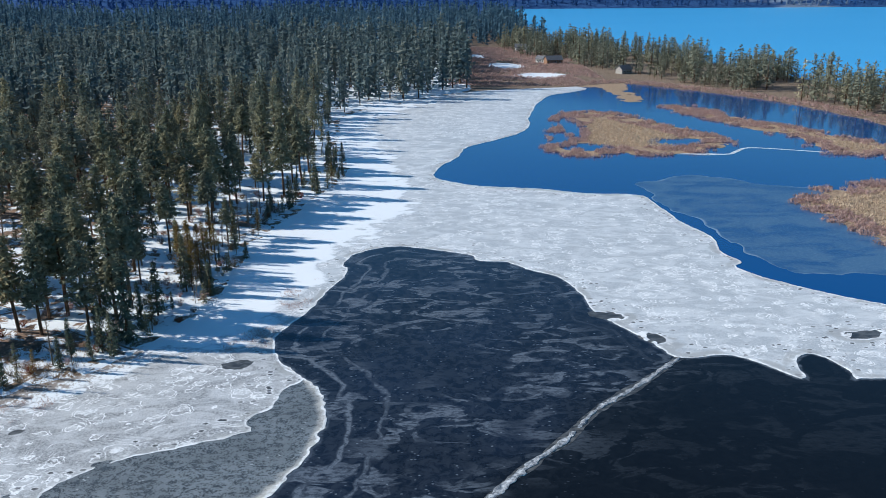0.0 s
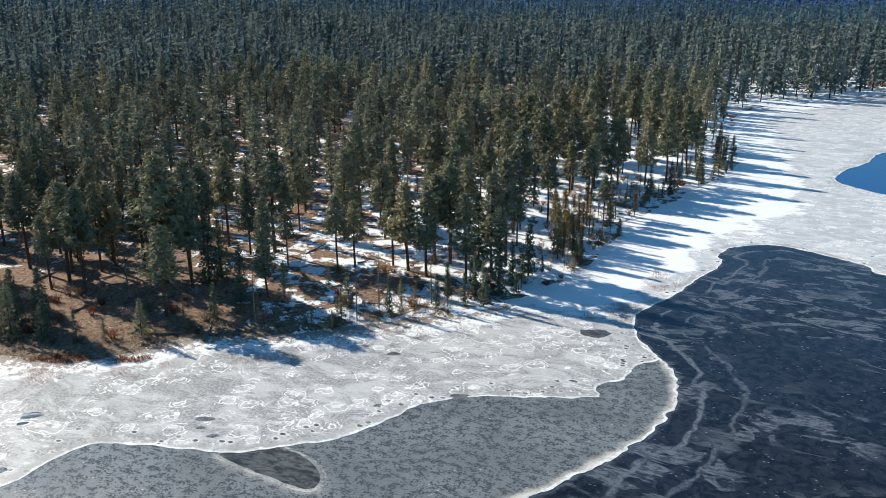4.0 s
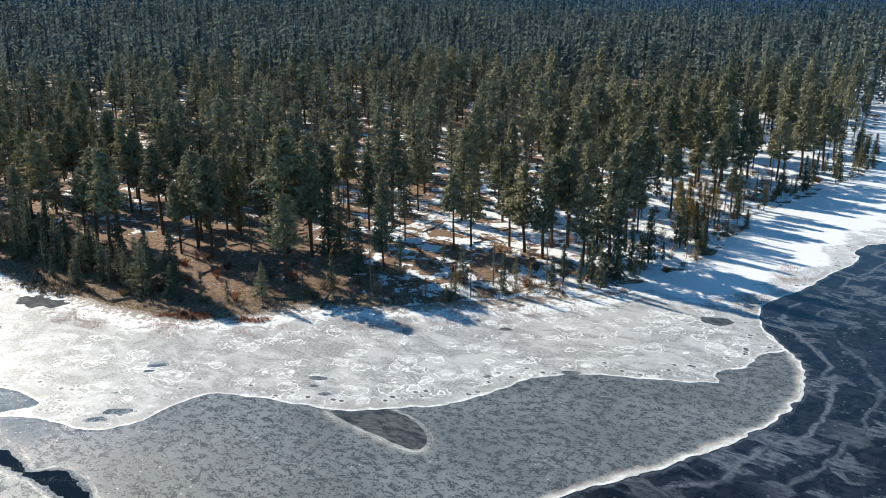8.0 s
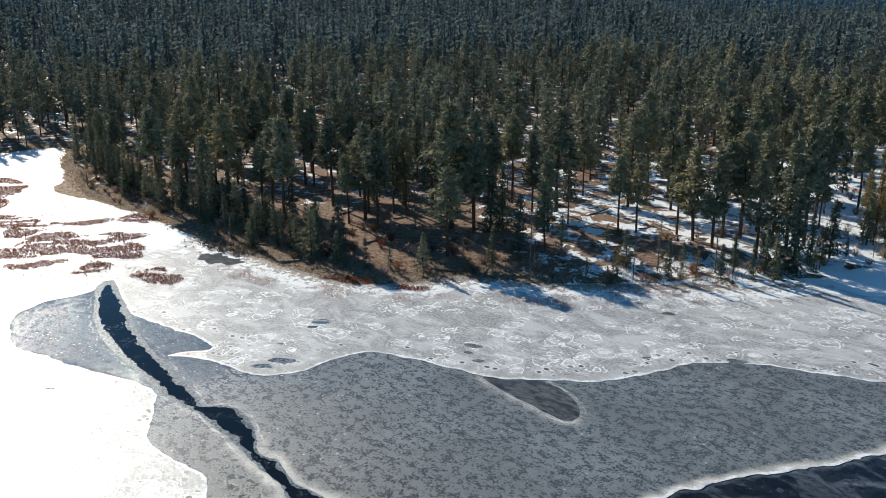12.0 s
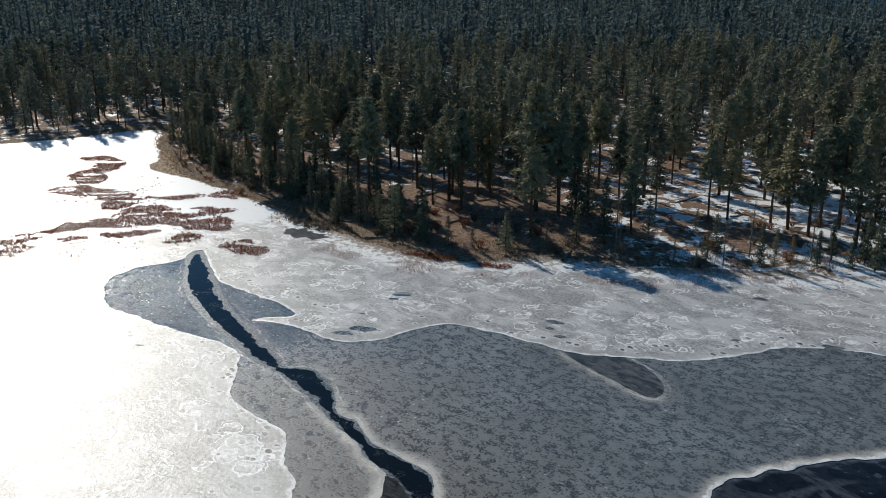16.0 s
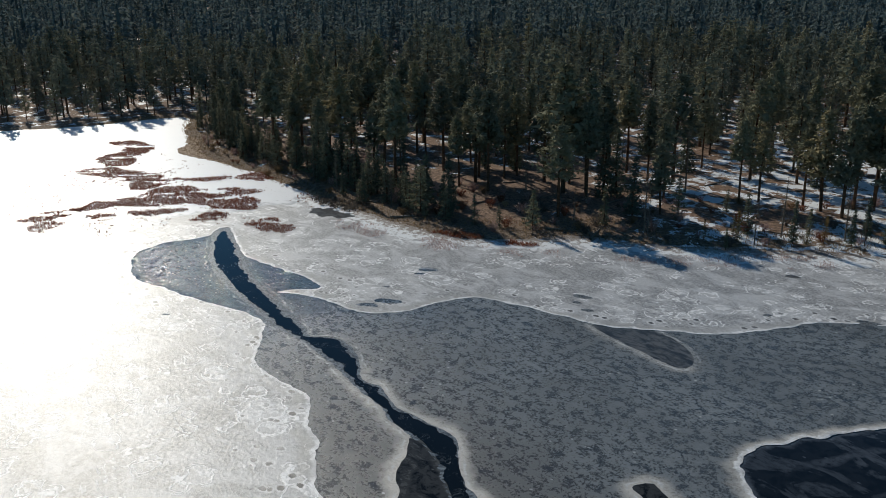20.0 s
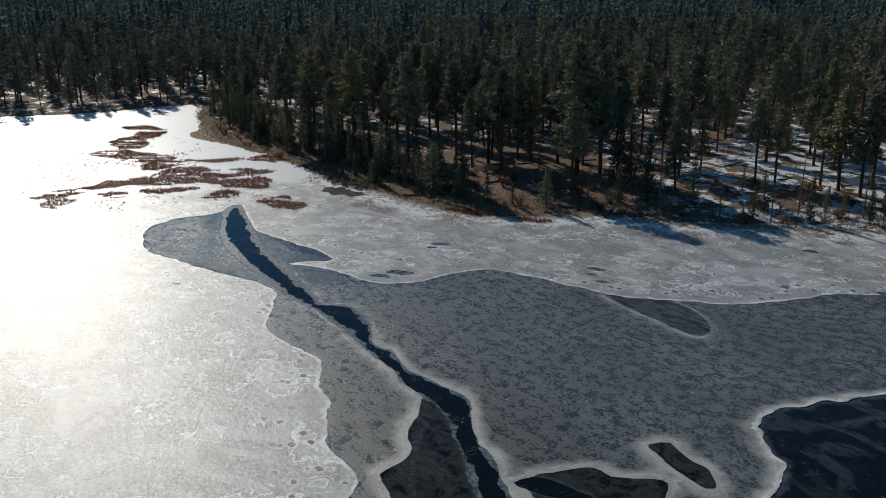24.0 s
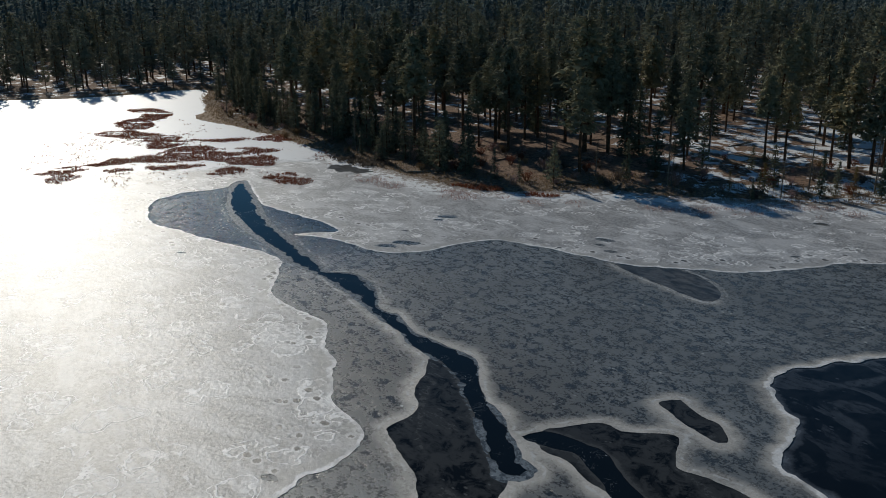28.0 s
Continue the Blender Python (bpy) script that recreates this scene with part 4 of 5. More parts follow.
def tube(points, radii, sides):
    """A tapered round stem along points."""
    points, radii = np.asarray(points, float), np.asarray(radii, float)
    a = np.arange(sides) * 2 * math.pi / sides
    ring = np.stack([np.cos(a), np.sin(a), 0 * a], 1)
    along = points[-1] - points[0]
    along /= np.linalg.norm(along)
    u = np.cross(along, (0.31, 0.93, 0.2))
    u /= np.linalg.norm(u)
    w = np.cross(along, u)
    v = (points[:, None, :] + radii[:, None, None] * (ring[None, :, :1] * u + ring[None, :, 1:2] * w)).reshape(-1, 3)
    f = []
    for k in range(len(points) - 1):
        for s in range(sides):
            p, q = k * sides + s, k * sides + (s + 1) % sides
            f += [(p, q, q + sides), (p, q + sides, p + sides)]
    return v, np.array(f)


def joined(pieces):
    """Several (verts, faces) as one."""
    v, f, n = [], [], 0
    for a, b in pieces:
        v.append(a)
        f.append(b + n)
        n += len(a)
    return np.concatenate(v), np.concatenate(f)


def tree_arrays(kind, seed, branches, clumps, sprays, height=20.0, size=1.0):
    """Trunk with bare limbs, and thin twigs, of one leafless tree at the origin."""
    rng = np.random.default_rng(seed)
    start = {"larch": 0.15, "snag": 0.25}[kind]
    wide = {"larch": 0.15, "snag": 0.07}[kind] * height
    bend = rng.normal(0, 0.012 * height, (4, 2))
    hs = np.array([-0.02, 0.3, 0.65, 1.0]) * height
    bend[0] = 0
    bend[:, :] = np.cumsum(bend, 0) * 0.5
    spine = np.column_stack([bend, hs])
    r0 = height * 0.0145
    trunk = tube(spine, [r0, r0 * 0.8, r0 * 0.5, 0.02], 7)
    stem = []
    cs, ws, ns = [], [], []
    for i in range(branches):
        u = (i + rng.uniform(0, 1)) / branches
        u = min(max(u, 0.0), 1.0)
        h = start + (0.985 - start) * u
        prof = (1 - u) ** 0.8 * rng.uniform(0.7, 1.2) + 0.05
        az = i * 2.39996 + rng.normal(0, 0.35)
        ln = wide * prof
        up = {"larch": 0.25, "snag": 0.1}[kind] + rng.normal(0, 0.12)
        way = np.array([math.cos(az), math.sin(az), up])
        root = np.array([np.interp(h * height, hs, spine[:, 0]), np.interp(h * height, hs, spine[:, 1]), h * height])
        stem.append(tube([root, root + way * ln], [0.05 * height / 20, 0.012], 3))
        ts = (np.arange(clumps) + rng.uniform(0.2, 1.0, clumps)) / clumps
        ts = ts if kind == "snag" else 0.22 + 0.80 * ts
        out = np.array([math.cos(az), math.sin(az), 0.0])
        for t in ts:
            heart = root + way * ln * t + (0, 0, rng.normal(0, 0.012 * height))
            for k in range(sprays):
                cs.append(heart + rng.normal(0, 0.017 * height * size, 3) * (1, 1, 0.45))
                ws.append(way + rng.normal(0, 0.6, 3) + (0, 0, 0.2))
                ns.append(out * 0.55 + (0, 0, 0.85) + rng.normal(0, 0.40, 3))
    big = {"larch": 0.7, "snag": 0.5}[kind] * size * (height / 20) ** 0.5
    slim = {"larch": 0.2, "snag": 0.14}[kind]
    crown = rhombs(np.array(cs), np.array(ws), np.array(ns), big, big * slim, rng)
    return joined([trunk] + stem), crown


def crown_tree(seed, tiers, per, clumps, tuft, start, wide, blade, bare=0.10, taper=0.75, core=0.0, droop=-0.1, sides=6, fat=0.24, spread=0.45):
    """A conifer 20 m tall: whorls of boughs, each hung with pointed sprays of needles, and a ragged dense heart where core is given."""
    rr = np.random.default_rng(seed)
    swing, roll_ = rr.uniform(0, 6.28, 2)
    k = np.repeat(np.arange(tiers), per)
    az = 6.2832 * (np.tile(np.arange(per), tiers) + rr.uniform(-0.4, 0.4, len(k))) / per + k * 1.1
    u = np.clip((k + rr.uniform(-0.30, 0.30, len(k))) / (tiers - 0.5), 0, 1)

    def reach(u, az):
        return 20 * wide * ((1 - u) ** taper * np.minimum(1, 0.62 + u * 2.6) + 0.04) * (1 + 0.16 * np.sin(az + swing) + 0.10 * np.sin(u * 19 + roll_))

    rad = reach(u, az) * rr.uniform(0.70, 1.15, len(k))
    ok = rr.uniform(size=len(k)) > bare
    u, az, rad = u[ok], az[ok], rad[ok]
    out = np.column_stack([np.cos(az), np.sin(az), 0 * az])
    root = np.column_stack([0 * u, 0 * u, 20 * (start + (0.955 - start) * u)])
    out, root, rad = np.repeat(out, clumps, 0), np.repeat(root, clumps, 0), np.repeat(rad, clumps)
    t = 0.25 + 0.75 * rr.uniform(0, 1, len(rad)) ** 0.65
    heart = root + out * (rad * t)[:, None] + np.array((0, 0, 1.0)) * (droop * rad * t + rr.normal(0, 0.15, len(rad)))[:, None]
    out, heart = np.repeat(out, tuft, 0), np.repeat(heart, tuft, 0)
    n = len(out)
    ways = out * 0.75 + rr.normal(0, 0.55, (n, 3)) + (0, 0, droop)
    ways /= np.linalg.norm(ways, axis=1, keepdims=True)
    side = np.cross(out * 0.8 + (0, 0, 0.6) + rr.normal(0, 0.32, (n, 3)), ways)
    side /= np.linalg.norm(side, axis=1, keepdims=True) + 1e-9
    ln = (blade * rr.uniform(0.65, 1.35, n) * (0.60 + 0.55 * np.repeat(rad, tuft) / (20 * wide)))[:, None]
    mid = heart + rr.normal(0, spread * blade, (n, 3)) * (1, 1, 0.5)
    v = np.stack([mid - ways * ln * 0.4 + side * ln * fat, mid - ways * ln * 0.4 - side * ln * fat, mid + ways * ln * 0.65], 1).reshape(-1, 3)
    pieces = [(v, np.arange(3 * n).reshape(-1, 3))]
    if core:
        rings = 4
        ru, ra = np.repeat(np.linspace(0.0, 1.0, rings), sides), np.tile(np.arange(sides) * 6.2832 / sides, rings)
        rc = core * reach(ru, ra) * rr.uniform(0.7, 1.15, len(ru))
        hv = np.column_stack([np.cos(ra) * rc, np.sin(ra) * rc, 20 * (start + (0.985 - start) * ru)])
        i = (np.arange(rings - 1)[:, None] * sides + np.arange(sides)).ravel()
        j = (np.arange(rings - 1)[:, None] * sides + (np.arange(sides) + 1) % sides).ravel()
        pieces.append((hv, np.concatenate([np.stack([i, j, j + sides], 1), np.stack([i, j + sides, i + sides], 1)])))
    tip = np.array([(0.25, 0, 18.3), (-0.18, 0.22, 18.3), (-0.18, -0.22, 18.3), (0, 0, 20.2)])
    pieces.append((tip, np.array([(0, 1, 3), (1, 2, 3), (2, 0, 3)])))
    lean = rr.normal(0, 0.12, (3, 2)) * (sides > 5)
    stem = tube([(0, 0, -0.4), (*lean[0], 6), (*lean[1], 13), (*lean[2] * 0.3, 19)], [0.30, 0.25, 0.16, 0.03], sides)
    return stem, joined(pieces)


LEAF = {"pine": PINE, "fir": FIR, "young": PINE, "larch": LARCH, "snag": TWIG}
LABELS = {"pine": "tall dark green pine with a bare reddish trunk", "fir": "slender dark green fir with branches to the ground", "young": "bushy young pine at the shore's edge",
          "larch": "leafless larch with golden brown twigs", "snag": "grey half-dead tree with thin bare twigs"}
NAMES = {"pine": "pine_tree", "fir": "fir_tree", "young": "young_pine", "larch": "larch_tree", "snag": "dead_tree"}
MODELS = {}
for k in range(10):
    MODELS.setdefault("pine", []).append(crown_tree(700 + k, 15, 6, 4, 5, 0.32 + 0.04 * (k % 6), 0.145 + 0.020 * (k % 4), 0.90, 0.16, 0.70, 0.0, -0.08, 8, 0.25))
for k in range(6):
    MODELS.setdefault("fir", []).append(crown_tree(730 + k, 18, 6, 3, 4, 0.04 + 0.03 * (k % 4), 0.125 + 0.015 * (k % 3), 0.85, 0.08, 0.90, 0.0, -0.35, 7, 0.28))
for k in range(5):
    MODELS.setdefault("young", []).append(crown_tree(760 + k, 11, 6, 3, 4, 0.02 + 0.01 * k, 0.18 + 0.025 * (k % 3), 1.05, 0.10, 0.90, 0.0, 0.05, 6, 0.27))
for kind, count, br, cl, sp in (("larch", 3, 70, 5, 5), ("snag", 4, 46, 4, 3)):
    for k in range(count):
        MODELS.setdefault(kind, []).append(tree_arrays(kind, 100 + k * 7 + len(kind), br, cl, sp))
for kind, models in MODELS.items():
    MODELS[kind] = [(mesh_of("trunk", tv, tf, DEAD_WOOD if kind == "snag" else BARK, smooth=True), mesh_of("crown", cv, cf, LEAF[kind])) for (tv, tf), (cv, cf) in models]


def plant(kind, x, y, height, rng):
    """One tree as a thing with trunk and crown."""
    trunk, crown = MODELS[kind][rng.integers(len(MODELS[kind]))]
    z, _ = ground_z(x, y)
    root = new(NAMES[kind])
    s = height / 20.0
    w = s * rng.uniform(0.88, 1.22)
    root.matrix_basis = pose(x, y, float(z[0]) - 0.05, rng.normal(0, 1.2), rng.normal(0, 1.2), rng.uniform(0, 360)) @ Matrix.Diagonal((w, w, s, 1))
    part("trunk", trunk, None, root)
    part("crown", crown, None, root)
    tagged(root, LABELS[kind], "tree", "trees of the shore forest")
    return root


rng = np.random.default_rng(7)


def scatter(box, gap, seed):
    """Jittered places in a box, about gap metres apart."""
    r = np.random.default_rng(seed)
    xs, ys = np.meshgrid(np.arange(box[0], box[1], gap), np.arange(box[2], box[3], gap))
    p = np.stack([xs.ravel(), ys.ravel()], 1)
    return p + r.uniform(-0.46, 0.46, p.shape) * gap


def tree_sd(p):
    """Metres inland of the places (positive: inland)."""
    return -away(p[:, 0], p[:, 1], LAND)


# landmark trees: place and height
PINES = [(-127, 129, 29), (-137, 133, 22), (-124, 133, 27), (-139, 118, 23), (-147, 121, 23), (-145, 128, 21), (-145, 132, 20), (-171, 117, 18), (-218, 133, 23), (-119, 156, 25), (-123, 152, 20),
         (-111, 174, 24), (-99, 152, 18), (-97, 156, 16), (-90, 161, 18), (-85, 159, 21), (-82, 166, 22), (-79, 168, 24), (-64, 250, 17), (-132, 136, 19)]
FIRS = [(-120, 134, 16), (-118, 136, 15), (-106, 127, 12.5), (-62, 155, 19), (-65, 150, 9.5), (-60, 168, 12.5), (-58, 182, 14), (-61, 161, 10.6), (-52, 252, 10), (-47, 255, 11), (-43, 282, 13), (-41, 304, 11)]
YOUNG = [(-146, 96, 8.7), (-134, 96, 10.5), (-165, 98, 11), (-183, 99, 9), (-155, 98, 12), (-112, 106, 8), (-117, 102, 4.5), (-85, 134, 8), (-173, 97, 10), (-192, 99, 9), (-202, 99, 11), (-212, 99, 10),
         (-224, 100, 12), (-236, 102, 11), (-248, 104, 10), (-127, 97, 7)]
SNAGS = [(-130, 121, 11.3), (-80, 137, 11.7), (-111, 150, 13.4), (-114, 145, 18), (-60, 205, 10), (-56, 238, 9)]
LARCHES = [(-57, 190, 14), (-58, 186, 11), (-60, 193, 13), (-56, 195, 11), (-61, 188, 14), (-60, 212, 12), (-58, 199, 12), (-59, 190, 15), (-57, 183, 9), (-57, 204, 10)]
MARKED = [("pine", *p) for p in PINES] + [("fir", *p) for p in FIRS] + [("young", *p) for p in YOUNG] + [("snag", *p) for p in SNAGS] + [("larch", *p) for p in LARCHES]
for kind, x, y, h in MARKED:
    plant(kind, x, y, h, rng)
spots = np.array([m[1:3] for m in MARKED], float)

# single trees nearest the water
near = scatter((-270, -40, 92, 345), 10.2, 3)
inland = tree_sd(near)
keep = (inland > 5.0) & (inland < 70) & (vnoise(near[:, 0], near[:, 1], 20, 9) > np.where(near[:, 0] < -150, 0.16, np.where(near[:, 1] > 175, 0.16, 0.34)))
keep &= np.array([np.hypot(spots[:, 0] - x, spots[:, 1] - y).min() > 4.5 for x, y in near])
near, inland = near[keep], inland[keep]
order = np.argsort(np.hypot(near[:, 0] + 50, near[:, 1] - 90))
near, inland = near[order][:280], inland[order][:280]
lim = np.hypot(near[:, 0] + 50, near[:, 1] - 90).max()
for (x, y), d in zip(near, inland):
    u = rng.uniform()
    if d < 9 and x < -100:
        kind, h = ("young", rng.uniform(4, 9)) if u < 0.8 else ("snag", rng.uniform(8, 13))
    elif d < 9:
        kind, h = ("young", rng.uniform(3, 7)) if u < 0.35 else ("fir", rng.uniform(9, 15)) if u < 0.6 else ("snag", rng.uniform(8, 13)) if u < 0.85 else ("pine", rng.uniform(12, 17))
    else:
        kind, h = ("pine", 11 + 16 * rng.beta(1.8, 1.5)) if u < 0.70 else ("fir", rng.uniform(11, 21)) if u < 0.84 else ("snag", rng.uniform(9, 16)) if u < 0.93 else ("young", rng.uniform(4, 9))
    plant(kind, x, y, h, rng)


edge_trees = scatter((-262, -36, 86, 340), 4.6, 77)
d = tree_sd(edge_trees)
pick = (d > 2.5) & (d < 10) & (rng.uniform(size=len(d)) < 0.42)
edge_trees = edge_trees[pick]
for x, y in edge_trees[np.argsort(np.hypot(edge_trees[:, 0] + 80, edge_trees[:, 1] - 90))][:95]:
    u = rng.uniform()
    kind, h = ("young", rng.uniform(2.5, 6.5)) if u < 0.62 else ("fir", rng.uniform(4, 9)) if u < 0.85 else ("snag", rng.uniform(6, 11))
    plant(kind, x, y, h, rng)


# the uneven hem of small conifers, saplings and golden twigs right at the snow's edge
hem = curve([(-84.8, 120.5), (-77.7, 129), (-69.6, 136.5), (-61.8, 145.7), (-55.3, 160), (-50.4, 177.5), (-49.5, 188), (-50, 205), (-49, 233), (-43.5, 257), (-35, 289), (-34, 306), (-36, 330)], False, 8)
for k in range(2, len(hem) - 1):
    ahead = hem[k + 1] - hem[k - 1]
    ahead /= np.hypot(*ahead)
    x, y = hem[k] + np.array((-ahead[1], ahead[0])) * rng.uniform(1.5, 6.0) + rng.normal(0, 0.9, 2)
    u = rng.uniform()
    if rng.uniform() < 0.72:
        kind, h = ("fir", rng.uniform(4, 10)) if u < 0.34 else ("young", rng.uniform(2.5, 6)) if u < 0.66 else ("larch", rng.uniform(4, 9)) if u < 0.82 else ("snag", rng.uniform(5, 10))
        plant(kind, x, y, h, rng)


# the thick row of young conifers along the marshy bay
row = scatter((-292, -134, 86, 118), 3.4, 79)
d = tree_sd(row)
row = row[(d > 7.5) & (d < 14.5)]
for x, y in row[rng.permutation(len(row))][:100]:
    u = rng.uniform()
    kind, h = ("young", rng.uniform(5, 10)) if u < 0.6 else ("fir", rng.uniform(7, 14))
    plant(kind, x, y, h, rng)


def forest(name, places, heights, models, material, label, seed, trunks=True):
    """Many trees joined into one mesh of crowns and one of trunks."""
    r = np.random.default_rng(seed)
    z, _ = ground_z(places[:, 0], places[:, 1])
    which = r.integers(len(models), size=len(places))
    cv, cf, ct, tv, tf, nc, nt = [], [], [], [], [], 0, 0
    for m, ((a, b), (c, d)) in enumerate(models):
        idx = np.where(which == m)[0]
        if not len(idx):
            continue
        s = (heights[idx] / 20.0)
        w = s * r.uniform(0.85, 1.35, len(idx))
        ang = r.uniform(0, 2 * math.pi, len(idx))
        co, si = np.cos(ang), np.sin(ang)
        for v, f, vs, fs, crown in ((c, d, cv, cf, True), (a, b, tv, tf, False)):
            if not crown and not trunks:
                continue
            x = (v[None, :, 0] * co[:, None] - v[None, :, 1] * si[:, None]) * w[:, None] + places[idx, 0][:, None]
            y = (v[None, :, 0] * si[:, None] + v[None, :, 1] * co[:, None]) * w[:, None] + places[idx, 1][:, None]
            h = v[None, :, 2] * s[:, None] + z[idx][:, None]
            vs.append(np.stack([x, y, h], -1).reshape(-1, 3))
            n = nc if crown else nt
            fs.append((f[None] + (n + np.arange(len(idx)) * len(v))[:, None, None]).reshape(-1, 3))
            if crown:
                ct.append(np.repeat(r.uniform(0, 1, len(idx)), len(v)))
                nc += len(idx) * len(v)
            else:
                nt += len(idx) * len(v)
    root = new(name)
    tagged(root, label, "forest", kind="stuff")
    tagged(part("crowns", mesh_of("crowns", np.concatenate(cv), np.concatenate(cf), material, {"tint": np.concatenate(ct)}), None, root), kind="stuff")
    if trunks:
        tagged(part("trunks", mesh_of("trunks", np.concatenate(tv), np.concatenate(tf), BARK), None, root), kind="stuff")
    return root


MID = [crown_tree(300 + k, 12, 6, 2, 4, (0.28, 0.36, 0.14, 0.22, 0.40, 0.18, 0.30, 0.10)[k], (0.165, 0.175, 0.135, 0.185, 0.175, 0.145, 0.190, 0.130)[k], 1.15, 0.14, 0.76, 0.0, -0.12, 5, 0.29) for k in range(8)]
FAR = [crown_tree(400 + k, 9, 6, 1, 2, 0.12 + 0.03 * (k % 5), 0.150 + 0.014 * (k % 5), 1.8, 0.06, 0.80, 0.22, -0.3, 4, 0.36, 0.25) for k in range(10)]
REMOTE = [crown_tree(430 + k, 8, 6, 1, 1, 0.10 + 0.03 * (k % 4), 0.155 + 0.016 * (k % 4), 2.2, 0.03, 0.80, 0.30, -0.4, 4, 0.42, 0.15) for k in range(8)]
SPIT = [crown_tree(450 + k, 10, 6, 2, 2, 0.05 + 0.05 * (k % 4), 0.145 + 0.03 * (k % 4), 1.3, 0.10, 0.70, 0.0, -0.1, 5, 0.34, 0.4) for k in range(8)]
# second belt: behind the single trees
belt = scatter((-460, -25, -90, 560), 9.6, 13)
d = tree_sd(belt)
first = (np.hypot(belt[:, 0] + 50, belt[:, 1] - 90) < lim) & (d < 75) & (belt[:, 0] > -270) & (belt[:, 1] < 345) & (belt[:, 1] > 92)
reach = np.hypot(belt[:, 0], belt[:, 1])
ok = (d > 4) & ~first & (reach < 440) & (vnoise(belt[:, 0], belt[:, 1], 22, 19) > 0.25)
ok &= np.array([np.hypot(spots[:, 0] - x, spots[:, 1] - y).min() > 3.5 for x, y in belt])
belt, d = belt[ok], d[ok]
r2 = np.random.default_rng(17)
forest("pine_forest", belt, np.where(d < 8, r2.uniform(7, 14, len(belt)), 8 + 20 * r2.beta(1.7, 1.6, len(belt))), MID, MID_PINE, "dense dark green conifer forest above the bay", 23)
for name, gap, nearest, farthest, leaf, label, seed in (("distant_forest", 12.3, 440, 800, THIN_HAZE_PINE, "dense conifer forest beyond the shore", 29), ("remote_forest", 14.5, 800, 1400, HAZE_PINE, "endless conifer forest, blue-green with haze, towards the hills", 30)):
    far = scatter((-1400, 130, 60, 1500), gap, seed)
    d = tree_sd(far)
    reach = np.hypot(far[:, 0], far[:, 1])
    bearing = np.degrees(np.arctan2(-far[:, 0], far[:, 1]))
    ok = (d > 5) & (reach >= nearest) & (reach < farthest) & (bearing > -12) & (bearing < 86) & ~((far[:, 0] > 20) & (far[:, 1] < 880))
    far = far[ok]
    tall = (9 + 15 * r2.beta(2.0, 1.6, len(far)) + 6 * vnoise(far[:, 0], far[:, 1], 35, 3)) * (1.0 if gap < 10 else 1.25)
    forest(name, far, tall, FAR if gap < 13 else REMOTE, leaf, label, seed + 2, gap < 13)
# conifers on the spit between the marsh and the lake
spit = scatter((60, 300, 240, 910), 7.0, 37)
d = tree_sd(spit)
bay_side = away(spit[:, 0], spit[:, 1], curve(SHORE_FAR[-9:] , False), False)
ok = (d > 3) & (bay_side > 9) & ((spit[:, 0] - 62) * 0.92 + (spit[:, 1] - 780) * 0.40 > 0) & (vnoise(spit[:, 0], spit[:, 1], 19, 51) > 0.44)
forest("spit_conifers", spit[ok], 7 + 17 * r2.beta(1.6, 1.5, ok.sum()), SPIT, MID_PINE, "row of conifers on the spit before the open lake", 41)
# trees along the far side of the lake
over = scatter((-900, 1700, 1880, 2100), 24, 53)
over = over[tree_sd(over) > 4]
forest("lakeside_forest", over, r2.uniform(16, 30, len(over)), REMOTE, HAZE_HILL, "hazy blue woods across the lake", 43, False)


# ---- grasses, reeds and brush ----
def tufts(name, places, height, spread, blades, material, label, category, seed, base=None, width=0.10):
    """Many small tufts of blades, as one object."""
    r = np.random.default_rng(seed)
    n = len(places)
    z = ground_z(places[:, 0], places[:, 1])[0] if base is None else np.full(n, base)
    k = n * blades
    root = np.repeat(np.column_stack([places, z]), blades, 0) + np.column_stack([r.normal(0, spread * 0.35, (k, 2)), np.zeros(k)])
    hs = np.repeat(height * r.uniform(0.5, 1.3, n), blades) * r.uniform(0.6, 1.1, k)
    a = r.uniform(0, 2 * math.pi, k)
    side = np.column_stack([np.cos(a), np.sin(a), 0 * a]) * width * r.uniform(0.6, 1.4, k)[:, None]
    lean = np.column_stack([r.normal(0, 0.3, (k, 2)) * hs[:, None], hs])
    v = np.stack([root - side, root + side, root + lean], 1).reshape(-1, 3)
    tint = np.repeat(np.repeat(r.uniform(0, 1, n), blades), 3)
    f = np.arange(k * 3).reshape(-1, 3)
    return tagged(new(name, mesh_of(name, v, f, material, {"tint": tint})), label, category, kind="stuff")


def clumps_of(name, places, radius, sprays, material, label, category, seed, base=None):
    """Rounded leafless bushes, as one object."""
    rr = np.random.default_rng(seed)
    n = len(places)
    z = ground_z(places[:, 0], places[:, 1])[0] if base is None else np.full(n, base)
    size = np.repeat(radius * rr.uniform(0.5, 1.3, n), sprays)[:, None]
    out = rr.normal(0, 1, (n * sprays, 3))
    out /= np.linalg.norm(out, axis=1, keepdims=True)
    out[:, 2] = np.abs(out[:, 2])
    c = np.repeat(np.column_stack([places, z]), sprays, 0) + out * size * (1, 1, 0.85) * rr.uniform(0.4, 1.0, (n * sprays, 1))
    v, f = rhombs(c, rr.normal(0, 0.6, c.shape) + (0, 0, 0.8), out + rr.normal(0, 0.3, c.shape), radius * 0.75, radius * 0.22, rr)
    tint = np.repeat(rr.uniform(0, 1, n), sprays * 4)
    return tagged(new(name, mesh_of(name, v, f, material, {"tint": tint})), label, category, kind="stuff")


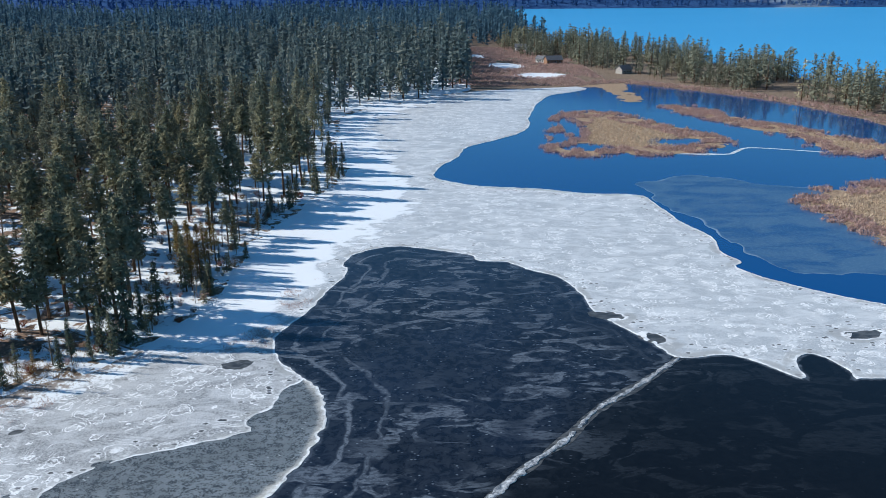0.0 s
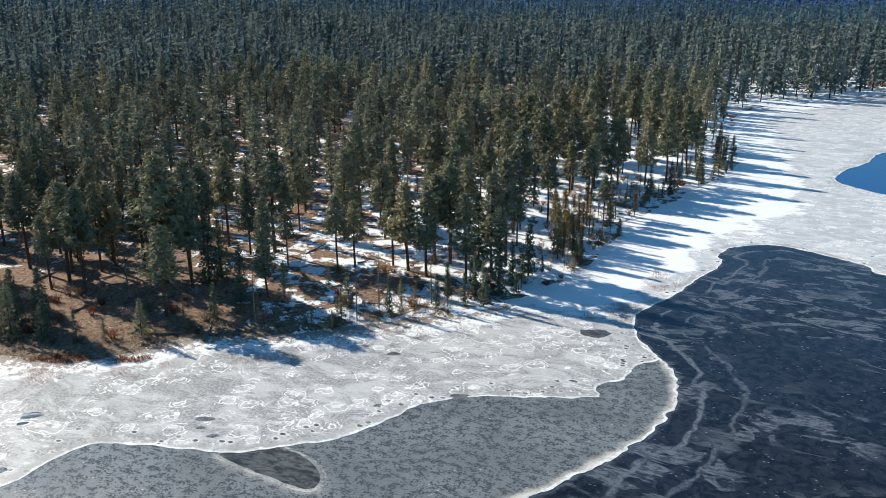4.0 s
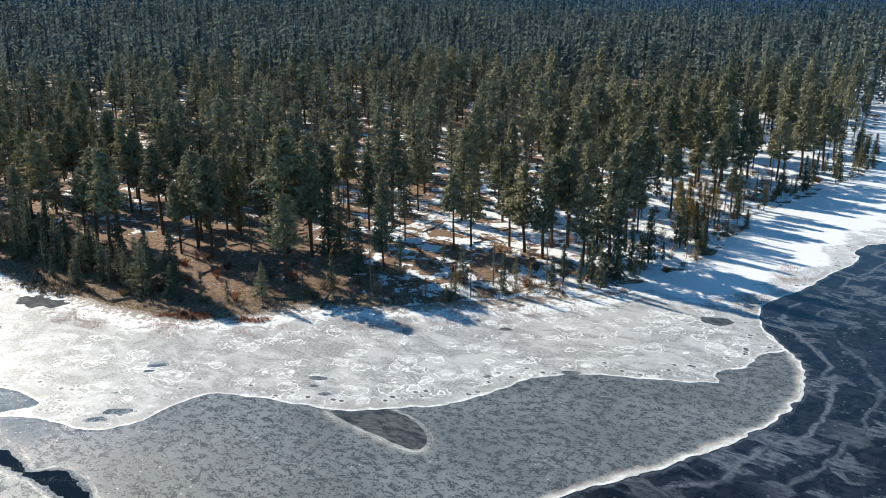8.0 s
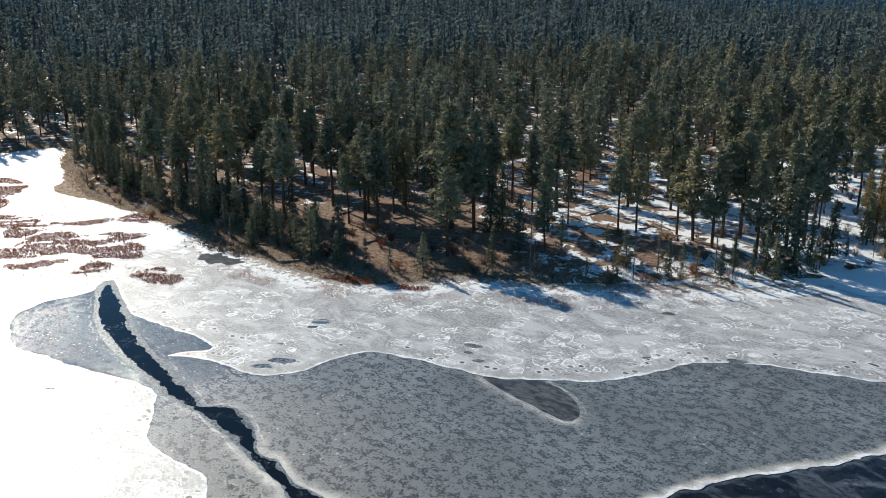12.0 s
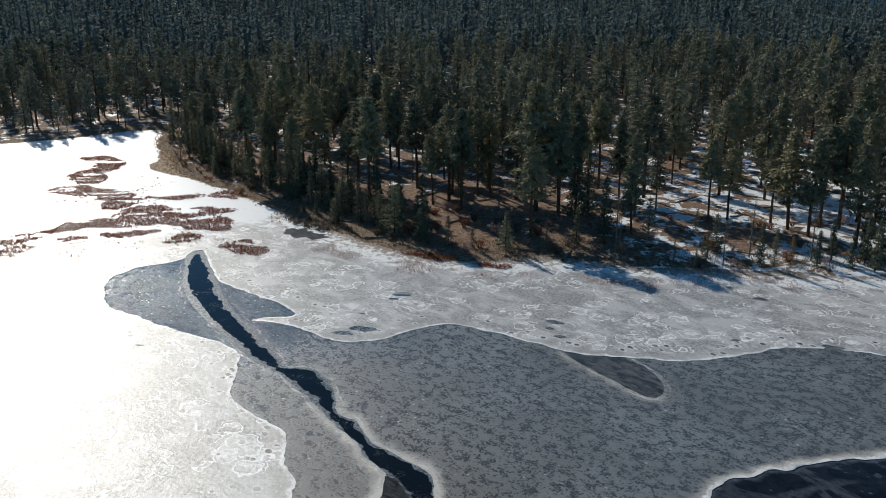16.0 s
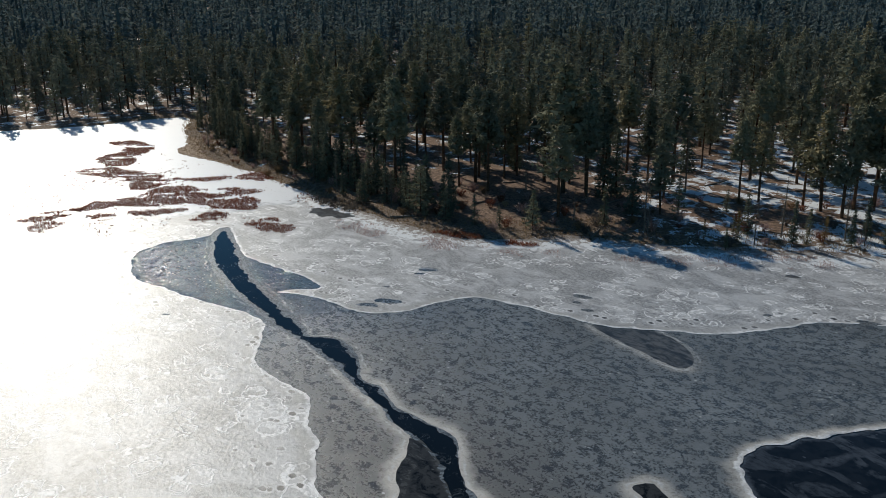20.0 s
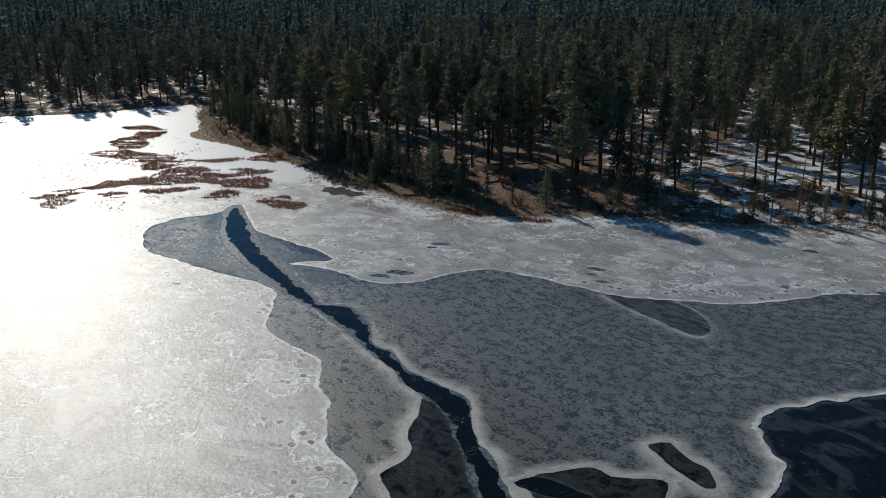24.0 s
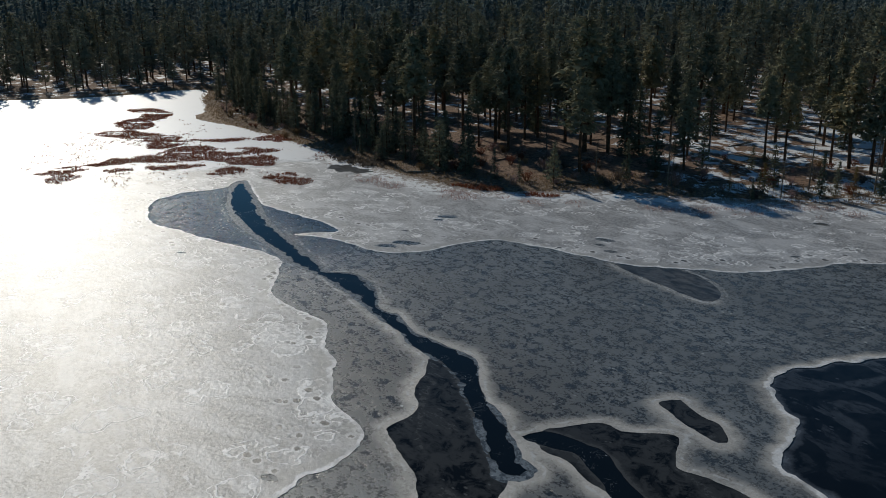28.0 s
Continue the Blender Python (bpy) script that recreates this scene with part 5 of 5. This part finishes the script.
def patch(line, gap, seed, ragged=3.0, size=6.0, grow=0.0):
    """Places inside an outline with a ragged edge."""
    line = curve(line)
    (x0, y0), (x1, y1) = line.min(0) - 4, line.max(0) + 4
    p = scatter((x0, x1, y0, y1), gap, seed)
    return p[away(p[:, 0], p[:, 1], line) + ragged * rough(p[:, 0], p[:, 1], size, seed) < grow]


SEDGE_BEDS = [[(-256, 73), (-255, 78), (-246, 81), (-238.5, 78.7), (-233, 73), (-238, 71), (-246.5, 75)], [(-235, 64), (-237, 68.4), (-230, 70), (-223, 67.4), (-222, 63.7), (-227, 62.3)],
              [(-220, 53.7), (-221.5, 58), (-219.6, 62), (-211, 65), (-204, 68), (-200.6, 65.6), (-201.6, 61.7), (-207, 58.8), (-213.5, 56)],
              [(-196.3, 58.8), (-200, 61.8), (-198, 65), (-198, 68.5), (-195, 72.6), (-193.5, 78.5), (-191.2, 81.3), (-190.3, 77), (-192, 71.5), (-195, 66), (-192.5, 61.8), (-192, 59)],
              [(-189, 81.4), (-191, 84.5), (-190.4, 88.7), (-186, 88.4), (-183, 86), (-186, 84)],
              [(-182, 43.4), (-185, 47.7), (-184, 53.4), (-184.4, 57.7), (-189, 62), (-188.5, 67.5), (-181, 71), (-179, 76), (-174, 79), (-170, 75), (-162, 73.6), (-161, 70.5), (-167, 66), (-173, 64), (-175, 60), (-176, 55), (-180.5, 51), (-180, 46)],
              [(-180, 32), (-181.5, 37), (-181, 41), (-181.7, 43.4), (-179, 42), (-178, 38), (-177, 33.6)], [(-173, 32.7), (-175, 35.7), (-174, 38.5), (-171.7, 36.4), (-170, 33)], [(-175, 44.8), (-174, 47.8), (-170.6, 47), (-171, 45)],
              [(-160, 60), (-161.5, 64.6), (-159, 66), (-157, 62)], [(-173.4, 51.5), (-170.4, 55), (-168, 60), (-167.7, 55.8), (-170, 52)], [(-149.6, 66.7), (-149.5, 70.4), (-144, 71), (-140.7, 69), (-143.4, 67.4), (-146.7, 66.7)]]
loose = patch([(-152, 56), (-160, 88), (-200, 96), (-232, 84), (-226, 52), (-186, 30), (-168, 30)], 1.1, 68, 6.0, 9.0)
loose = loose[vnoise(loose[:, 0], loose[:, 1], 6, 8) * vnoise(loose[:, 0], loose[:, 1], 1.5, 9) > 0.40]
beds = np.concatenate([patch(b, 0.36, 61 + i, 1.8, 3.0, 1.0) for i, b in enumerate(SEDGE_BEDS)])
beds = beds[vnoise(0.18 * beds[:, 0] + 0.24 * beds[:, 1], 0.6 * beds[:, 1] - 0.8 * beds[:, 0], 1.5, 3) + 0.4 * vnoise(beds[:, 0], beds[:, 1], 0.7, 4) > 0.52]
tufts("sedge_bed", np.concatenate([beds, loose]), 0.38, 0.5, 5, SEDGE, "red-brown sedge standing out of the snow", "sedge", 67, 0.1, 0.06)
REED_FLAT = curve([(-271, 102), (-262, 106), (-240, 102), (-213, 99), (-193, 97), (-171, 96), (-150, 97), (-143, 90), (-162, 88), (-186, 88.7), (-198, 88.5), (-211, 85.4), (-222, 83.6), (-233, 84), (-240, 90), (-256, 96)])
sheet("reed_flat", lambda x, y: away(x, y, REED_FLAT) + 1.6 * rough(x, y, 6, 53) + 0.8 * rough(x, y, 1.8, 55), (-276, -136, 80, 110), 1.0, 0.16, MATTED, "flat bank of matted grey-brown reed stubble", "reeds")
stub = scatter((-276, -136, 80, 110), 0.75, 57)
stub = stub[away(stub[:, 0], stub[:, 1], REED_FLAT) + 1.6 * rough(stub[:, 0], stub[:, 1], 6, 53) < 0]
tufts("reed_stubble", stub, 0.30, 0.6, 4, STRAW, "short dead reed stubble on the bank", "reeds", 59, 0.15, 0.05)
line_ = scatter((-330, -60, 80, 175), 0.9, 71)
d = tree_sd(line_)
line_ = line_[(d > -1.2) & (d < 11) & (line_[:, 0] < -66)]
tufts("shore_grass", line_, 0.45, 0.6, 5, STRAW, "dead straw-coloured grass along the frozen shore", "grass", 73, None, 0.06)
for outline, i in ((ISLE_WEST, 0), (ISLE_LONG, 1), (ISLE_EAST, 2)):
    line = curve(outline)
    (x0, y0), (x1, y1) = line.min(0) - 4, line.max(0) + 4
    p = scatter((x0, x1, y0, y1), 1.25, 81 + i)
    s = in_isle(line, p[:, 0], p[:, 1])
    p, s = p[s < 0.4], s[s < 0.4]
    depth = -away(p[:, 0], p[:, 1], line)
    core = depth + 4 * rough(p[:, 0], p[:, 1], 14, 5) > (18 if i == 0 else 11)
    thick = vnoise(p[:, 0], p[:, 1], 5, 7) > 0.40
    tufts("reed_bed", p[core], 0.7, 1.3, 5, REED, "golden dead reeds on a marsh islet", "reeds", 87 + i, 0.06, 0.22)
    clumps_of("willow_brush", p[~core & thick], 1.25, 14, BRUSH, "red-brown bare willow brush round a marsh islet", "brush", 91 + i, 0.0)
shoreline = scatter((-20, 300, 230, 860), 2.3, 97)
d = tree_sd(shoreline)
bay_side = away(shoreline[:, 0], shoreline[:, 1], curve(SHORE_FAR[-9:], False), False)
ok = (d > 0) & ((bay_side < 13) | ((shoreline[:, 0] < 110) & (shoreline[:, 1] > 555))) & (vnoise(shoreline[:, 0], shoreline[:, 1], 12, 5) > 0.3) & (shoreline[:, 0] > 5)
marsh_clear = sum(np.exp(-(((shoreline[:, 0] - a) / c) ** 2 + ((shoreline[:, 1] - b) / e) ** 2)) for a, b, c, e in ((24, 757, 16, 24), (51, 673, 13, 20), (69, 613, 19, 18), (48, 684, 9, 9)))
ok &= marsh_clear < 0.5
clumps_of("marsh_brush", shoreline[ok], 1.6, 11, BRUSH, "brown willow brush at the head of the bay", "brush", 101)


pool_brush = patch([(-160, 86), (-156, 90), (-149, 92), (-143, 89.5), (-147, 86.5), (-154, 84.5)], 1.3, 103, 1.5, 4.0)
clumps_of("pool_brush", pool_brush, 1.1, 16, TWIG, "dark leafless willow brush beside a pool", "brush", 107, 0.1)


# ---- deadfall and small things on the shore ----
def log_mesh(seed, length, radius):
    """A fallen trunk with a few broken limbs."""
    r = np.random.default_rng(seed)
    xs = np.linspace(-length / 2, length / 2, 5)
    pts = np.column_stack([xs, r.normal(0, 0.06, 5), radius + r.normal(0, 0.02, 5)])
    pieces = [tube(pts, radius * np.array([1.0, 0.95, 0.85, 0.7, 0.45]), 8)]
    for k in range(5):
        x = r.uniform(-0.3, 0.45) * length
        way = np.array([r.uniform(-0.3, 0.6), r.normal(0, 0.8), r.uniform(0.2, 0.9)])
        pieces.append(tube([(x, 0, radius), np.array((x, 0, radius)) + way * r.uniform(0.4, 1.1)], [radius * 0.3, 0.01], 4))
    v, f = joined(pieces)
    return mesh_of("fallen_log", v, f, DEAD_WOOD, smooth=True)


LOGS = [log_mesh(500 + k, (7.0, 5.0, 9.0, 3.5)[k], (0.22, 0.17, 0.25, 0.2)[k]) for k in range(4)]
r5 = np.random.default_rng(505)
log_spots = [(-126, 123, 60), (-120, 117, 20), (-103, 113.5, 120), (-101, 114.5, 100), (-108, 110, 40)]
for x, y in scatter((-220, -58, 95, 260), 13.0, 507):
    d_in = float(tree_sd(np.array([[x, y]]))[0])
    if 2 < d_in < 55 and len(log_spots) < 60:
        log_spots.append((x, y, r5.uniform(0, 180)))
for k, (x, y, turn) in enumerate(log_spots):
    z = float(ground_z(x, y)[0][0])
    log = new("fallen_log", LOGS[k % 4 if k > 1 else 0])
    log.matrix_basis = pose(x, y, z - 0.06, 0, r5.normal(0, 1.5), turn)
    tagged(log, "weathered grey fallen log on the forest floor", "log", "fallen logs in the shore forest")


def shrub_mesh(seed, material):
    """A low leafless shrub of many thin twigs."""
    r = np.random.default_rng(seed)
    pieces = []
    for k in range(26):
        a = r.uniform(0, 6.28)
        base = np.array((math.cos(a), math.sin(a), 0)) * r.uniform(0, 0.25)
        tip = base + np.array((math.cos(a) * r.uniform(0.1, 0.8), math.sin(a) * r.uniform(0.1, 0.8), r.uniform(0.6, 1.3)))
        pieces.append(tube([base, (base + tip) / 2 + (0, 0, 0.08), tip], [0.025, 0.018, 0.006], 3))
    n = 120
    c = r.normal(0, 0.38, (n, 3)) * (1, 1, 0.6) + (0, 0, 0.75)
    pieces.append(rhombs(c, r.normal(0, 1, (n, 3)) + (0, 0, 0.6), r.normal(0, 1, (n, 3)), 0.42, 0.05, r))
    v, f = joined(pieces)
    return mesh_of("shrub", v, f, material)


SHRUBS = [shrub_mesh(600 + k, m) for k, m in enumerate((BRUSH, TWIG, SEDGE, STRAW, BRUSH, TWIG))]
shrub_spots = scatter((-270, -40, 88, 300), 5.6, 611)
d_in = tree_sd(shrub_spots)
shrub_spots = shrub_spots[(d_in > 1.0) & (d_in < 30)]
shrub_spots = shrub_spots[np.argsort(np.hypot(shrub_spots[:, 0] + 70, shrub_spots[:, 1] - 100))][:290]
for x, y in shrub_spots:
    z = float(ground_z(x, y)[0][0])
    shrub = new("shrub", SHRUBS[r5.integers(6)])
    s = r5.uniform(0.7, 1.9)
    shrub.matrix_basis = pose(x, y, z - 0.03, 0, 0, r5.uniform(0, 360)) @ Matrix.Diagonal((s, s, s * r5.uniform(0.7, 1.1), 1))
    tagged(shrub, "low leafless shrub among the shore trees", "shrub", "shrubs under the shore trees")

# dead stalks that stick out of the ice and the snow
stalks = np.concatenate([patch(b, 0.55, 621 + i, 3.0, 4.0) for i, b in enumerate((
    [(-36, 150), (-42, 152), (-44, 158), (-38, 162), (-33, 160), (-33, 153)], [(-32, 172), (-36, 178), (-33, 188), (-28, 190), (-28, 178)],
    [(-120, 88), (-112, 92), (-100, 100), (-98, 96), (-108, 88), (-116, 84)], [(-140, 80), (-134, 84), (-126, 84), (-130, 78)], [(-90, 108), (-78, 122), (-70, 132), (-66, 130), (-76, 116), (-86, 106)]))])
stalks = stalks[vnoise(stalks[:, 0], stalks[:, 1], 3.0, 5) + 0.5 * vnoise(stalks[:, 0], stalks[:, 1], 1.0, 6) > 0.74]
tufts("dead_stalks", stalks, 0.5, 1.0, 5, BRUSH, "thin dead stalks frozen into the shore ice", "stalks", 631, 0.1, 0.03)
red = np.concatenate([patch(b, 0.35, 641 + i, 1.6, 3.0) for i, b in enumerate(([(-122, 90.5), (-116, 93), (-113, 96), (-116, 96.5), (-122, 93)], [(-109, 96), (-105, 99), (-107, 100), (-110, 98)]))])
tufts("red_sedge", red, 0.5, 0.3, 5, SEDGE, "rust-red sedge at the edge of the ice", "sedge", 647, 0.12, 0.05)


# ---- the far shore: cabins, a dock, a boat ----
ROOF = mat_plain("dark cabin roof", (0.10, 0.10, 0.11), (0.20, 0.20, 0.21), 0.6)
WALL = mat_plain("brown cabin boards", (0.16, 0.09, 0.055), (0.28, 0.17, 0.11), 0.4)
PALE = mat_plain("pale painted boards", (0.62, 0.61, 0.58), (0.78, 0.77, 0.74), 0.5)
GLASS = mat_plain("dark window glass", (0.02, 0.025, 0.03), (0.04, 0.05, 0.06), 1.0, 0.08, 0)
DOCK = mat_plain("grey dock planks", (0.22, 0.20, 0.18), (0.38, 0.36, 0.33), 0.5)


def block(sx, sy, sz, x=0.0, y=0.0, z=0.0, bevel=0.03):
    """A box standing on z with slightly worn edges."""
    bm = bmesh.new()
    bmesh.ops.create_cube(bm, size=1, matrix=Matrix.Translation((x, y, z + sz / 2)) @ Matrix.Diagonal((sx, sy, sz, 1)))
    if bevel:
        bmesh.ops.bevel(bm, geom=bm.edges[:], offset=bevel, segments=1, affect="EDGES")
    return bm


def gable(sx, sy, rise, z, over=0.5):
    """Two roof slopes with thickness over a house of that plan."""
    bm = bmesh.new()
    hx, hy = sx / 2 + over, sy / 2 + over
    for dz in (0.0, 0.22):
        rows = [[bm.verts.new((x, y, z + dz + (rise if y == 0 else -0.2))) for x in (-hx, hx)] for y in (-hy, 0, hy)]
        if dz == 0.0:
            low = rows
    high = rows
    for a, b in ((0, 1), (1, 2)):
        bm.faces.new((high[a][0], high[a][1], high[b][1], high[b][0]))
        bm.faces.new((low[a][0], low[b][0], low[b][1], low[a][1]))
        for s in (0, 1):
            bm.faces.new((low[a][s], high[a][s], high[b][s], low[b][s]))
    for e in (0, 2):
        bm.faces.new((low[e][0], low[e][1], high[e][1], high[e][0]))
    bmesh.ops.recalc_face_normals(bm, faces=bm.faces[:])
    return bm


def cabin(x, y, turn, sx, sy, wall, label):
    z = float(ground_z(x, y)[0][0])
    root = new("cabin")
    root.matrix_basis = pose(x, y, z - 0.1, 0, 0, turn)
    tagged(root, label, "house", "cabins behind the marsh")
    part("wall", block(sx, sy, 3.2), wall, root)
    bm = bmesh.new()
    for e in (-1, 1):
        tri_ = [bm.verts.new((e * sx / 2, -sy / 2, 3.2)), bm.verts.new((e * sx / 2, sy / 2, 3.2)), bm.verts.new((e * sx / 2, 0, 3.2 + sy * 0.36))]
        bm.faces.new(tri_)
    part("gable_wall", bm, wall, root)
    roof = part("roof", gable(sx, sy, sy * 0.38, 3.2), ROOF, root)
    part("chimney", block(0.8, 0.8, 2.2, sx * 0.2, sy * 0.15, 3.8), DOCK, roof)
    for k in (-0.3, 0.05, 0.32):
        win = part("window", block(1.5, 0.12, 1.3, sx * k, -sy / 2 - 0.03, 1.2, 0.02), PALE, root)
        part("pane", block(1.25, 0.10, 1.05, sx * k, -sy / 2 - 0.08, 1.32, 0.0), GLASS, win)
    part("door", block(1.0, 0.1, 2.1, sx * -0.12, -sy / 2 - 0.03, 0.1, 0.02), ROOF, root)
    return root


cabin(89, 698, 15, 13, 8, WALL, "brown cabin with a dark gable roof by the marsh")
cabin(81, 706, -40, 8, 6, PALE, "small pale cabin beside the brown one")
cabin(76, 823, 0, 14, 8, PALE, "pale house at the edge of the woods")
cabin(130, 622, 30, 9, 7, DOCK, "grey weathered cabin under the spit's conifers")

dock = new("dock")
dock.matrix_basis = pose(170, 852, 0, 0, 0, 16)
tagged(dock, "long grey plank dock reaching into the lake", "dock")
for k in range(14):
    part("plank_deck", block(3.9, 2.2, 0.16, 2 + k * 4.0, 0, 0.9, 0.02), DOCK, dock)
    part("post", block(0.3, 0.3, 2.0, k * 4.0, 1.1, -0.6, 0.03), DOCK, dock)
boat = new("boat")
boat.matrix_basis = pose(292, 696, 0.0, 0, 0, 12)
tagged(boat, "small white motor boat with a cabin on the open lake", "boat")
bm = bmesh.new()
ring_low = [bm.verts.new((x, y, -0.2)) for x, y in ((-3.2, -0.9), (1.5, -0.9), (3.0, 0), (1.5, 0.9), (-3.2, 0.9))]
ring_top = [bm.verts.new((x, y, 0.9)) for x, y in ((-3.4, -1.25), (1.7, -1.25), (4.0, 0), (1.7, 1.25), (-3.4, 1.25))]
for k in range(5):
    bm.faces.new((ring_low[k], ring_low[(k + 1) % 5], ring_top[(k + 1) % 5], ring_top[k]))
bm.faces.new(ring_top)
part("hull", bm, PALE, boat)
part("cabin_top", block(2.6, 1.7, 1.3, -0.3, 0, 0.85, 0.12), PALE, boat)
part("windscreen", block(0.15, 1.5, 0.6, 1.05, 0, 1.25, 0.02), GLASS, boat)
part("outboard_motor", block(0.5, 0.5, 1.2, -3.6, 0, 0.1, 0.08), ROOF, boat)
